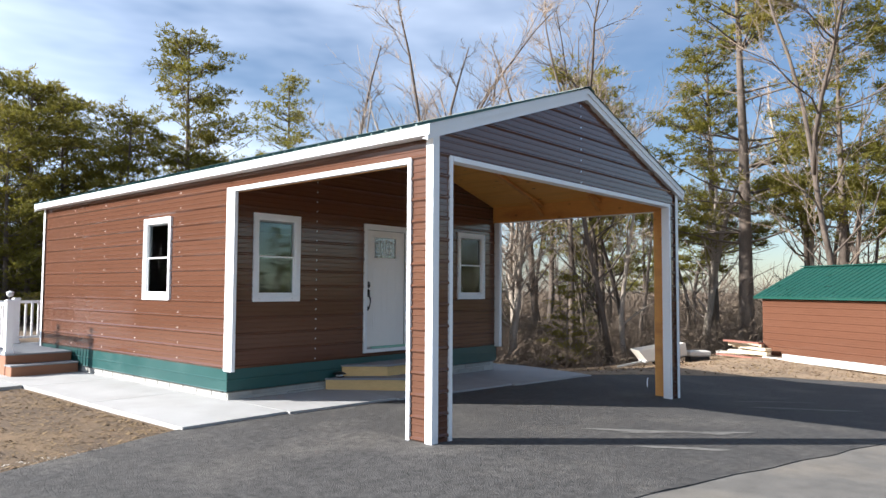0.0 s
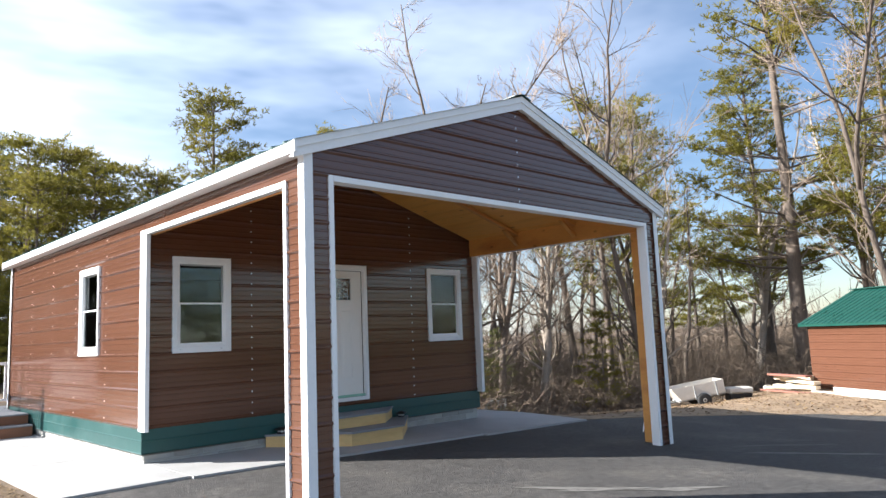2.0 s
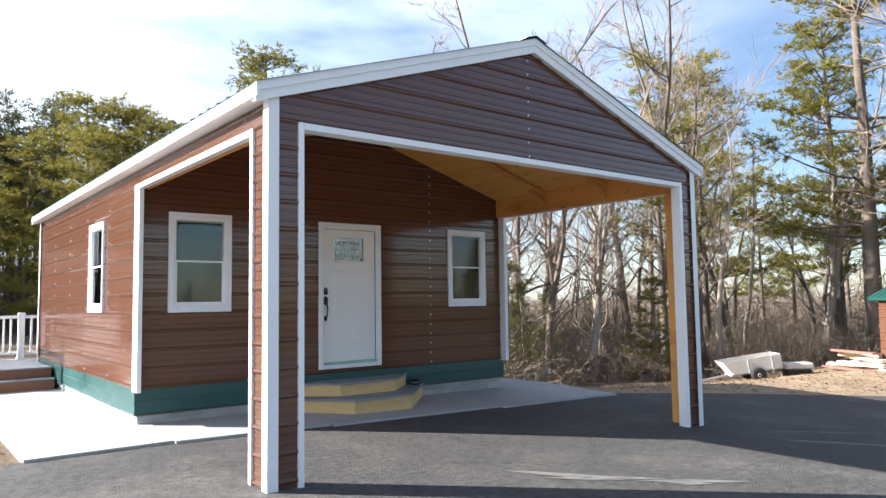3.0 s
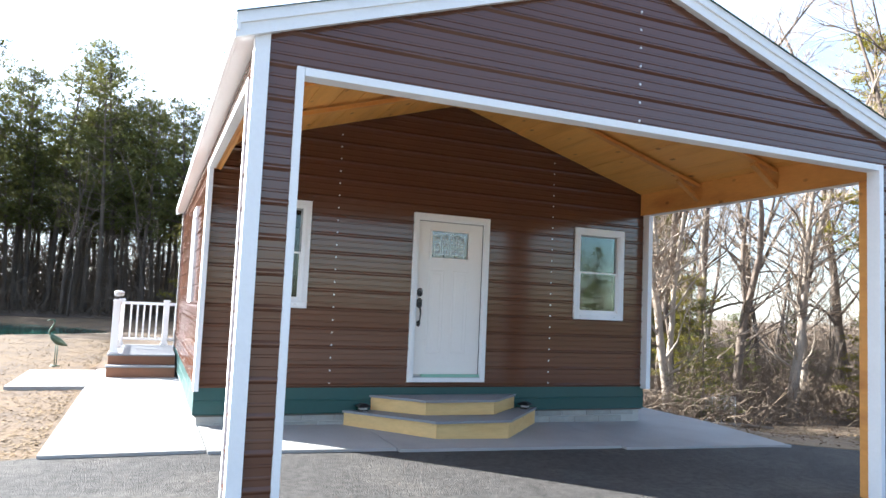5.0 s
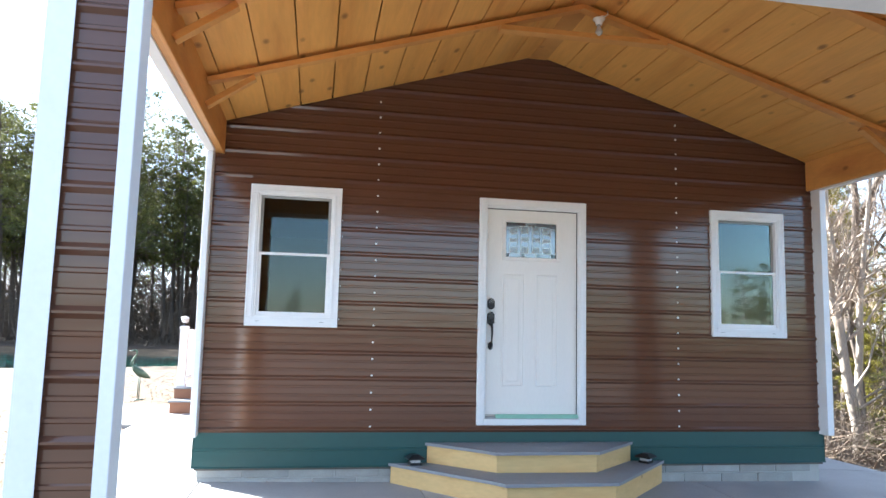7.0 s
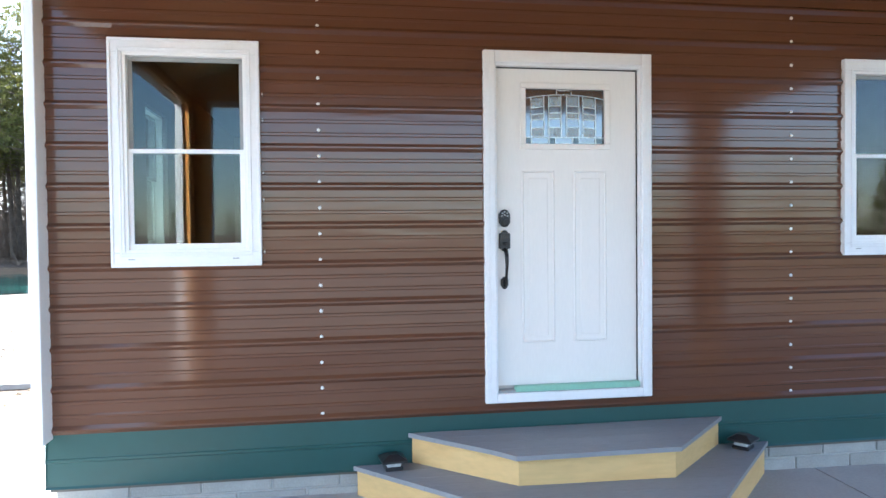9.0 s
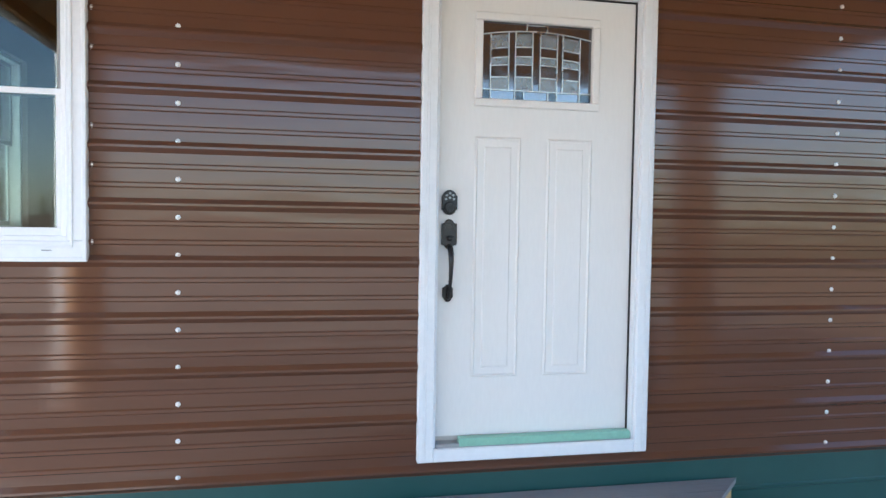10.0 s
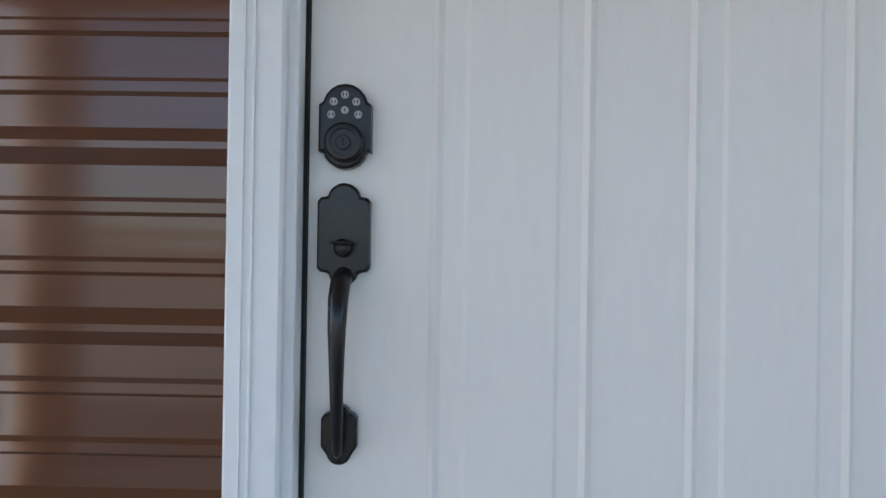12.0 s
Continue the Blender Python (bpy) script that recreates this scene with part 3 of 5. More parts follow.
# cabin front corners: broad white post covers in the side openings
part_l = [box(XL - 0.026, XL + 0.03, -0.135, 0.075, 0.40, SOZ + 0.05, 0.004)]
part_r = [box(XR - 0.045, XR + 0.026, -0.135, 0.075, 0.40, SOZ + 0.02, 0.004)]
trim("trim_door_corners", part_l + part_r, "white painted steel post covers at the cabin corners")
f0, f1 = gz_post(OXL, YF) - 0.02, gz_post(OXR, YF) - 0.02
TR = 0.052
trim("trim_front_opening", [
    box(OXL - 0.035, OXL + 0.018, YF - 0.024, YF + 0.11, f0, OPZ + 0.045),
    box(OXR - 0.018, OXR + 0.04, YF - 0.024, YF + 0.11, f1, OPZ + 0.045),
    box(OXL + 0.02, OXR - 0.02, YF - 0.024, YF + 0.11, OPZ - 0.015, OPZ + 0.043),
], "white trim around the carport opening")
trim("trim_side_opening_1", [
    box(XL - 0.026, XL + 0.05, SY0 - 0.035, SY0 + 0.02, gz_post(XL, SY0) - 0.02, SOZ + 0.05),
    box(XL - 0.026, XL + 0.05, SY0 + 0.022, -0.137, SOZ - 0.012, SOZ + 0.048),
], "white trim around the side opening")
trim("trim_side_opening_2", [
    box(XR - 0.05, XR + 0.026, SY0 - 0.035, SY0 + 0.02, gz_post(XR, SY0) - 0.02, SOZ + 0.05),
    box(XR - 0.05, XR + 0.026, SY0 + 0.022, -0.137, SOZ - 0.012, SOZ + 0.048),
], "white trim around the side opening")

# ---------------------------------------------------------------- roof
EL, ER, RY0, RY1 = -3.22, 3.27, YF - 0.11, 7.12
roof = thing("roof", "dark green ribbed steel roof with white eaves", "roof", kind="structure")


def roof_sheet(x_low, side):
    """Ribs run from ridge to eave."""
    bm = bmesh.new()
    y, prev = RY0, None
    shape = ((0, 0), (0.185, 0), (0.2, 0.019), (0.215, 0.019), (0.2286, 0))
    while y < RY1:
        for dy, dz in shape[:-1]:
            yy = min(y + dy, RY1)
            row = (bm.verts.new((XM, yy, roof_z(XM) + dz)), bm.verts.new((x_low, yy, roof_z(x_low) + dz)), bm.verts.new((x_low, yy, roof_z(x_low) - 0.006)))
            if prev:
                bm.faces.new((prev[0], prev[1], row[1], row[0]))
                bm.faces.new((prev[1], prev[2], row[2], row[1]))
            prev = row
        y += 0.2286
    part("roof_sheet", bm, GREEN_ROOF, roof)
    # decking below
    xi = x_low - side * 0.05
    part("roof_deck", prism([(XM, RY0 + 0.09, roof_z(XM) - 0.008), (xi, RY0 + 0.09, roof_z(xi) - 0.008), (xi, RY0 + 0.09, roof_z(xi) - 0.035), (XM, RY0 + 0.09, roof_z(XM) - 0.035)], (0, RY1 - RY0 - 0.18, 0)), PINE_BEAM, roof)


roof_sheet(EL, -1)
roof_sheet(ER, 1)
bm = bmesh.new()
add_prism(bm, [(XM, RY0 + 0.004, 4.366), (XM - 0.16, RY0 + 0.004, 4.314), (XM - 0.16, RY0 + 0.004, 4.308), (XM, RY0 + 0.004, 4.360), (XM + 0.16, RY0 + 0.004, 4.308), (XM + 0.16, RY0 + 0.004, 4.314)], (0, RY1 - RY0 - 0.008, 0))
part("ridge_cap", bm, GREEN_ROOF, roof)


def rake(x_low, y, out):
    """Stepped white board along the gable's slope."""
    bm = bmesh.new()
    for top, h, thick in ((-0.002, 0.075, 0.05), (-0.075, 0.085, 0.032)):
        p = [(XM, y, roof_z(XM) + top), (x_low, y, roof_z(x_low) + top), (x_low, y, roof_z(x_low) + top - h), (XM, y, roof_z(XM) + top - h)]
        add_prism(bm, p, (0, out * thick, 0))
    return bm


for xl in (EL, ER):
    part("rake_trim", rake(xl, RY0 + 0.07, -1), WHITE, roof)
    part("rake_trim", rake(xl, RY1 - 0.07, 1), WHITE, roof)
    s = -1 if xl < 0 else 1
    a, b = sorted((xl - s * 0.004, xl - s * 0.03))
    part("fascia", box(a, b, RY0 + 0.022, RY1 - 0.02, roof_z(xl) - 0.115, roof_z(xl) - 0.008, 0.004), WHITE, roof)
    a, b = sorted((xl - s * 0.03, (XL if xl < 0 else XR) + s * 0.001))
    part("soffit", box(a, b, RY0 + 0.08, RY1 - 0.08, roof_z(xl) - 0.112, roof_z(xl) - 0.10, 0), WHITE, roof)
# gable overhang underside
for xl in (EL, ER):
    part("soffit", prism([(XM, RY0 + 0.06, roof_z(XM) - 0.15), (xl, RY0 + 0.06, roof_z(xl) - 0.15), (xl, RY0 + 0.06, roof_z(xl) - 0.14), (XM, RY0 + 0.06, roof_z(XM) - 0.14)], (0, YF - RY0 - 0.06, 0)), WHITE, roof)

# ---------------------------------------------------------------- porch ceiling of wide pine boards
ceiling = thing("ceiling_porch", "knotty yellow pine board porch ceiling", "ceiling", kind="structure")
rng = random.Random(4)
bms = bmesh.new()
for s in (-1, 1):
    lim = (XM - (XL + 0.09)) if s < 0 else (XR - 0.09 - XM)
    run, k = 0.0, 0
    while run < lim:
        w = min(0.288, lim - run)
        a, b = run + 0.005, run + w - 0.005
        cutp = YF + 0.12 + rng.uniform(0.8, 3.0) if k % 3 == 1 else None
        segs = [(YF + 0.1, cutp - 0.002), (cutp + 0.002, -0.021)] if cutp else [(YF + 0.1, -0.021)]
        dz = rng.uniform(0, 0.006)
        for y0, y1 in segs:
            p = [(XM + s * a, y0, 4.12 - 0.302 * a + dz), (XM + s * b, y0, 4.12 - 0.302 * b + dz), (XM + s * b, y0, 4.12 - 0.302 * b + dz + 0.02), (XM + s * a, y0, 4.12 - 0.302 * a + dz + 0.02)]
            add_prism(bms, p, (0, y1 - y0, 0))
        run += w
        k += 1
part("boards", bms, PINE_BOARD, ceiling)
tagged(part("beam", box(XM - 0.09, XM + 0.09, YF + 0.1, -0.022, 4.085, 4.115), PINE_BEAM), "flat pine batten along the porch ridge", "batten", kind="structure")

# side beam boards inside the carport
for xs, s in ((XL, 1), (XR, -1)):
    a, b = sorted((xs + s * 0.092, xs + s * 0.117))
    tagged(part("side_beam", box(a, b, YF + 0.1, -0.024, SOZ - 0.008, ceil_z(xs + s * 0.12) - 0.004, 0.004), PINE_BEAM), "orange pine board above the side opening", "beam", kind="structure")
    # pillar lining of pine
    a, b = sorted((xs + s * 0.092, xs + s * 0.118))
    tagged(part("post_lining", box(a, b, YF + 0.115, SY0 + 0.015, gz_post(xs, SY0), SOZ - 0.012, 0.004), PINE_BEAM), "pine lining board inside the carport pillar", "post", kind="structure")
    a, b = sorted((xs + s * 0.02, (OXL if s > 0 else OXR) + s * 0.01))
    tagged(part("post_lining", box(a + 0.1 if s > 0 else a, b if s > 0 else b - 0.1, YF + 0.092, YF + 0.113, gz_post(xs, SY0), SOZ - 0.012, 0.004), PINE_BEAM), "pine lining board inside the carport pillar", "post", kind="structure")


def roof_frame(y, collar):
    """Two rafters with knee braces at the beams and, in one frame, a collar tie."""
    f = thing("roof_frame", "pine rafter pair with short knee braces under the porch ceiling", "rafter", group="porch roof frames")
    for s in (-1, 1):
        e = (XL + 0.125) if s < 0 else (XR - 0.125)
        part("rafter", bar((XM, y, ceil_z(XM) - 0.05), (e, y, ceil_z(e) - 0.05), 0.04, 0.085, (0, 1, 0)), PINE_BEAM, f)
        q = e - s * 0.34
        part("knee_brace", bar((e, y, 2.99), (q, y, ceil_z(q) - 0.10), 0.04, 0.07, (0, 1, 0)), PINE_BEAM, f)
    if collar:
        part("collar_tie", bar((XM - 0.72, y - 0.042, 3.80), (XM + 0.72, y - 0.042, 3.80), 0.04, 0.09, (0, 1, 0)), PINE_BEAM, f)
    return f


roof_frame(-1.22, True)
roof_frame(-2.45, False)

# bare lamp on the collar tie
lamp = thing("bare_bulb_lamp", "clear bulb in a white porcelain holder on the rafter", "lamp")
part("holder", lathe([(0.05, 0.0), (0.05, -0.012), (0.03, -0.03), (0.026, -0.055)], 16, (0.13, -1.31, 3.95)), PORCELAIN, lamp, smooth=True)
part("bulb", lathe([(0.013, 0.0), (0.015, -0.02), (0.03, -0.055), (0.028, -0.075), (0.012, -0.092), (0.002, -0.095)], 14, (0.13, -1.31, 3.896)), CLEAR_LENS, lamp, smooth=True)
tube("cable", [(0.13, -1.31, 3.95), (0.16, -1.30, 3.98), (0.20, -1.28, 3.99), (0.23, -1.26, 4.02), (0.23, -1.25, 4.05)], [0.006] * 5, VINYL, lamp, 6)


# ---------------------------------------------------------------- windows
def window(name, u0, u1, z0, z1, m, label):
    """A single-hung window; local x across, z up, -y outwards."""
    w = thing(name, label, "window", kind="structure", at=m)
    a = 0.072
    o = [(u0 - a, u1 + a, z0 - a - 0.005, z0 + 0.004), (u0 - a, u1 + a, z1 - 0.004, z1 + a), (u0 - a, u0 + 0.004, z0 + 0.004, z1 - 0.004), (u1 - 0.004, u1 + a, z0 + 0.004, z1 - 0.004)]
    fr = bmesh.new()
    for p in o:
        add_box(fr, p[0], p[1], -0.030, 0.004, p[2], p[3], 0.004)
    part("window_casing", fr, WHITE, w)
    # raised outer band and a narrow inner bead on the casing
    bd = bmesh.new()
    for off, wide, out in ((a, 0.016, 0.0365), (0.022, 0.010, 0.0345)):
        o0, o1, p0, p1 = u0 - off, u1 + off, z0 - off - (0.005 if off == a else 0), z1 + off
        for q in ((o0, o1, p0, p0 + wide), (o0, o1, p1 - wide, p1), (o0, o0 + wide, p0 + wide, p1 - wide), (o1 - wide, o1, p0 + wide, p1 - wide)):
            add_box(bd, q[0], q[1], -out, -0.029, q[2], q[3], 0.002)
    part("casing_bead", bd, WHITE, w)
    for u in (u0 + 0.02, u1 - 0.09):
        part("weep_slot", box(u, u + 0.035, -0.0312, -0.0295, z0 - 0.036, z0 - 0.031, 0), GREYFRAME, w)
    jb = bmesh.new()
    b = 0.022
    for p in ((u0, u1, z0, z0 + b), (u0, u1, z1 - b, z1), (u0, u0 + b, z0 + b, z1 - b), (u1 - b, u1, z0 + b, z1 - b)):
        add_box(jb, p[0], p[1], -0.020, 0.09, p[2], p[3], 0.002)
    part("window_frame", jb, VINYL, w)
    mid = z0 + (z1 - z0) * 0.505
    for zz0, zz1, y, nm in ((mid - 0.012, z1 - b, 0.02, "upper_sash"), (z0 + b, mid + 0.018, 0.0, "lower_sash")):
        sb = bmesh.new()
        c = 0.024
        ua, ub = u0 + b, u1 - b
        lowr = 0.032
        for p in ((ua, ub, zz0, zz0 + lowr), (ua, ub, zz1 - c, zz1), (ua, ua + c, zz0 + lowr, zz1 - c), (ub - c, ub, zz0 + lowr, zz1 - c)):
            add_box(sb, p[0], p[1], y, y + 0.018, p[2], p[3], 0.002)
        sash = part(nm, sb, GREYFRAME if nm == "upper_sash" else VINYL, w)
        pane = part("pane", box(ua + c - 0.004, ub - c + 0.004, y + 0.007, y + 0.011, zz0 + lowr - 0.004, zz1 - c + 0.004, 0), PANE, sash)
        pane.visible_shadow = False
    for u in (u0 + b + 0.02, u1 - b - 0.02):
        part("latch", box(u - 0.012, u + 0.012, -0.004, 0.0, z1 - b - 0.02, z1 - b - 0.006, 0.001), GREYFRAME, w)
    return w


window("window_1", *WL, Matrix(), "white vinyl single-hung window in brown siding beside the door")
window("window_2", *WR, Matrix(), "white vinyl single-hung window in brown siding near the corner")
window("window_3", -WS[1], -WS[0], WS[2], WS[3], pose(XL, 0, 0, 0, 0, -90), "white vinyl single-hung window in the sunlit side wall")


# ---------------------------------------------------------------- front door
def rounded_panel(u0, u1, z0, z1, y, rise, rim):
    """Moulded door panel: a low rim and a flat field."""
    bm = bmesh.new()
    rings = []
    for inset, d in ((0, 0), (0.008, 0.006), (0.016, 0.001), (rim, 0.001), (rim + 0.006, rise)):
        rings.append([bm.verts.new((x, y - d, z)) for x, z in ((u0 + inset, z0 + inset), (u1 - inset, z0 + inset), (u1 - inset, z1 - inset), (u0 + inset, z1 - inset))])
    for a, b in zip(rings, rings[1:]):
        for k in range(4):
            bm.faces.new((a[k], a[(k + 1) % 4], b[(k + 1) % 4], b[k]))
    bm.faces.new(rings[-1])
    return bm


door = thing("door_1", "closed white panelled front door with a decorative glass lite", "door", kind="structure")
fr = bmesh.new()
for p in ((-0.548, -0.478, 0.49, 2.645), (0.468, 0.530, 0.49, 2.645), (-0.478, 0.468, 2.572, 2.645), (-0.478, 0.468, 0.49, 0.548)):
    add_box(fr, p[0], p[1], -0.032, 0.004, p[2], p[3], 0.004)
part("door_casing", fr, WHITE, door, "white painted door casing")
bd = bmesh.new()
for p in ((-0.5275, -0.5255, 0.5, 2.63), (-0.517, -0.513, 0.5, 2.62), (0.520, 0.522, 0.5, 2.63), (0.503, 0.506, 0.5, 2.62)):
    add_box(bd, p[0], p[1], -0.0355, -0.031, p[2], p[3], 0.001)
part("casing_bead", bd, WHITE, door)
jm = bmesh.new()
for p in ((-0.486, -0.4655, 0.548, 2.58), (0.457, 0.476, 0.548, 2.58), (-0.4655, 0.457, 2.555, 2.58)):
    add_box(jm, p[0], p[1], -0.012, 0.12, p[2], p[3], 0.002)
part("jamb", jm, WHITE, door)
stp = bmesh.new()
for p in ((-0.4655, -0.4605, 0.56, 2.555), (0.4525, 0.457, 0.56, 2.555), (-0.4605, 0.4525, 2.550, 2.555)):
    add_box(stp, p[0], p[1], 0.026, 0.07, p[2], p[3], 0)
part("weather_gap", stp, DARK, door)
part("threshold", box(-0.465, 0.456, -0.02, 0.12, 0.535, 0.565, 0.004), GREYFRAME, door, "scuffed pale threshold")
part("door_sweep", box(-0.460, 0.452, 0.040, 0.078, 0.562, 0.590, 0.002), WHITE_BOARD, door)
part("film_strip", box(-0.36, 0.452, -0.024, 0.024, 0.552, 0.588, 0.004), SEAL, door, "pale green protective film")
slabm = bmesh.new()
lx0, lx1, lz0, lz1 = -0.272, 0.245, 2.085, 2.43
for p in ((-0.460, 0.452, 0.585, lz0), (-0.460, 0.452, lz1, 2.549), (-0.460, lx0, lz0, lz1), (lx1, 0.452, lz0, lz1)):
    add_box(slabm, p[0], p[1], 0.036, 0.08, p[2], p[3])
bmesh.ops.remove_doubles(slabm, verts=slabm.verts, dist=0.0001)
part("door_slab", slabm, DOOR_WHITE, door)
part("panel", rounded_panel(-0.300, -0.086, 0.845, 1.92, 0.0355, 0.004, 0.044), DOOR_WHITE, door)
part("panel", rounded_panel(0.036, 0.254, 0.845, 1.92, 0.0355, 0.004, 0.044), DOOR_WHITE, door)
lf = bmesh.new()
for p in ((lx0 - 0.034, lx1 + 0.034, lz0 - 0.034, lz0 + 0.002), (lx0 - 0.034, lx1 + 0.034, lz1 - 0.002, lz1 + 0.034), (lx0 - 0.034, lx0 + 0.002, lz0 + 0.002, lz1 - 0.002), (lx1 - 0.002, lx1 + 0.034, lz0 + 0.002, lz1 - 0.002)):
    add_box(lf, p[0], p[1], 0.022, 0.037, p[2], p[3], 0.005)
part("lite_frame", lf, DOOR_WHITE, door)
# leaded glass: fields, then the came bars
lite = part("lite_glass", box(lx0, lx1, 0.050, 0.056, lz0, lz1, 0), LITE_BROWN, door, "decorative leaded glass in grey and brown")


def lite_z(u, v):
    """Arched rows: u from -1 to 1 across, v from 0 to 1 up."""
    return lz0 + (lz1 - lz0) * (v - 0.075 * u * u * min(1, v * 1.4))


LC, LH = (lx0 + lx1) / 2, (lx1 - lx0) / 2
cols = ((-0.84, -0.52), (-0.40, -0.09), (0.05, 0.36), (0.46, 0.78))
for c0, c1 in cols:
    for v0, v1 in ((0.14, 0.31), (0.47, 0.575), (0.70, 0.87)):
        p = [(LC + LH * u, 0.048, lite_z(u, v)) for u, v in ((c0, v0), (c1, v0), (c1, v1), (c0, v1))]
        part("glass_field", prism(p, (0, 0.002, 0)), LITE_GREY, lite)
    for u in (c0, c1):
        part("came", bar((LC + LH * u, 0.045, lite_z(u, 0.12)), (LC + LH * u, 0.045, lite_z(u, 0.9)), 0.004, 0.006, (0, 1, 0)), CAME, lite)
    for v in (0.31, 0.47, 0.575, 0.70):
        part("came", bar((LC + LH * c0, 0.045, lite_z(c0, v)), (LC + LH * c1, 0.045, lite_z(c1, v)), 0.004, 0.006, (0, 1, 0)), CAME, lite)
for a in range(8):
    u, v = -1 + a / 4, -1 + (a + 1) / 4
    part("came", bar((LC + LH * u, 0.0445, lite_z(u, 0.9)), (LC + LH * v, 0.0445, lite_z(v, 0.9)), 0.004, 0.006, (0, 1, 0)), CAME, lite)
part("came", bar((lx0, 0.0445, lite_z(0, 0.13)), (lx1, 0.0445, lite_z(0, 0.13)), 0.004, 0.006, (0, 1, 0)), CAME, lite)
for u in (-0.84, -0.40, -0.24, 0.2, 0.36, 0.78):
    part("came", bar((LC + LH * u, 0.0445, lz0 + 0.003), (LC + LH * u, 0.0445, lite_z(0, 0.13)), 0.004, 0.006, (0, 1, 0)), CAME, lite)
for u in (-0.2, 0.17):
    part("came", bar((LC + LH * u, 0.0445, lite_z(u, 0.9)), (LC + LH * u, 0.0445, lz1 - 0.002), 0.004, 0.006, (0, 1, 0)), CAME, lite)
part("came", bar((LC - LH * 0.2, 0.0445, lz1 - 0.008), (LC + LH * 0.17, 0.0445, lz1 - 0.008), 0.004, 0.006, (0, 1, 0)), CAME, lite)
for c0, c1 in ((-0.98, -0.84), (-0.4, -0.24), (0.2, 0.36), (0.78, 0.98)):
    p = [(LC + LH * u, 0.047, z) for u, z in ((c0, lz0 + 0.006), (c1, lz0 + 0.006), (c1, lz0 + 0.04), (c0, lz0 + 0.04))]
    part("bevel_tile", prism(p, (0, 0.003, 0)), LITE_CLEAR, lite)


def plate(outline, y0, y1, mat, parent, name, inset=0.004, label=""):
    """A thin plate with a sloped rim from an outline of (x, z)."""
    cx = sum(p[0] for p in outline) / len(outline)
    cz = sum(p[1] for p in outline) / len(outline)
    bm = bmesh.new()
    rings = []
    for y, k in ((y0, 0), (y1 + 0.002, 0), (y1, inset)):
        ring = []
        for x, z in outline:
            d = Vector((cx - x, cz - z))
            d = d.normalized() * k if d.length > k else d
            ring.append(bm.verts.new((x + d.x, y, z + d.y)))
        rings.append(ring)
    n = len(outline)
    for a, b in zip(rings, rings[1:]):
        for k in range(n):
            bm.faces.new((a[k], a[(k + 1) % n], b[(k + 1) % n], b[k]))
    bm.faces.new(rings[-1])
    return part(name, bm, mat, parent, label)


def arc(cx, cz, r, a0, a1, n=8):
    return [(cx + r * math.cos(radians(a0 + (a1 - a0) * i / n)), cz + r * math.sin(radians(a0 + (a1 - a0) * i / n))) for i in range(n + 1)]


HXC = -0.411
lock = thing("deadbolt_keypad", "dark bronze keypad deadbolt with round pale buttons", "door lock")
ol = [(HXC + 0.034, 1.592), (HXC + 0.034, 1.653)] + arc(HXC, 1.651, 0.029, 12, 168) + [(HXC - 0.034, 1.653), (HXC - 0.034, 1.592)] + arc(HXC, 1.599, 0.029, 192, 348)
plate(ol, 0.036, 0.016, BRONZE, lock, "lock_plate")
part("cylinder", lathe([(0.0255, 0.0), (0.0255, 0.010), (0.022, 0.013), (0.017, 0.0135), (0.0165, 0.011), (0.001, 0.0105)], 28, (HXC, 0.0165, 1.603), "y"), BRONZE, lock, smooth=False)
part("key_core", lathe([(0.0095, 0.0), (0.0095, 0.003), (0.0085, 0.004), (0.001, 0.004)], 20, (HXC, 0.006, 1.602), "y"), BRONZE, lock)
part("keyway", box(HXC - 0.0012, HXC + 0.0012, 0.0012, 0.003, 1.597, 1.608, 0), DARK, lock)
btn = mesh_of("button", lathe([(0.0052, 0), (0.0052, 0.0025), (0.0045, 0.0032), (0.0005, 0.0032)], 14, (0, 0, 0), "y"), BUTTON)
mark = mesh_of("button_mark", box(-0.0006, 0.0006, -0.0040, -0.0032, -0.0018, 0.0018, 0), DARK)
for bx, bz in ((0, 1.665), (-0.0145, 1.656), (0.0145, 1.656), (-0.0175, 1.6395), (0.0175, 1.6395), (0, 1.645)):
    o = new("button", btn)
    o.parent, o.location = lock, (HXC + bx, 0.0162, bz)
    for mx in (-0.0022, 0.0022) if bz != 1.645 else (0,):
        k = new("button_mark", mark)
        k.parent, k.location = o, (mx, 0, 0)

grip = thing("door_grip_handle", "dark bronze grip handle set with thumb latch", "door handle")
ou = [(HXC + 0.034, 1.452), (HXC + 0.034, 1.528), (HXC + 0.030, 1.533), (HXC + 0.024, 1.534)] + arc(HXC, 1.531, 0.021, 10, 170) + [(HXC - 0.024, 1.534), (HXC - 0.030, 1.533), (HXC - 0.034, 1.528), (HXC - 0.034, 1.442), (HXC - 0.030, 1.437), (HXC - 0.023, 1.436)] + arc(HXC, 1.438, 0.019, 192, 348) + [(HXC + 0.023, 1.436), (HXC + 0.030, 1.437), (HXC + 0.034, 1.442)]
plate(ou, 0.036, 0.018, BRONZE, grip, "upper_plate")
od = [(HXC + 0.018, 1.206), (HXC + 0.021, 1.210), (HXC + 0.021, 1.247), (HXC + 0.017, 1.252)] + arc(HXC - 0.002, 1.250, 0.014, 20, 160) + [(HXC - 0.022, 1.252), (HXC - 0.0255, 1.247), (HXC - 0.0255, 1.210), (HXC - 0.022, 1.206)] + arc(HXC - 0.002, 1.203, 0.016, 195, 345)
plate(od, 0.036, 0.020, BRONZE, grip, "lower_plate")
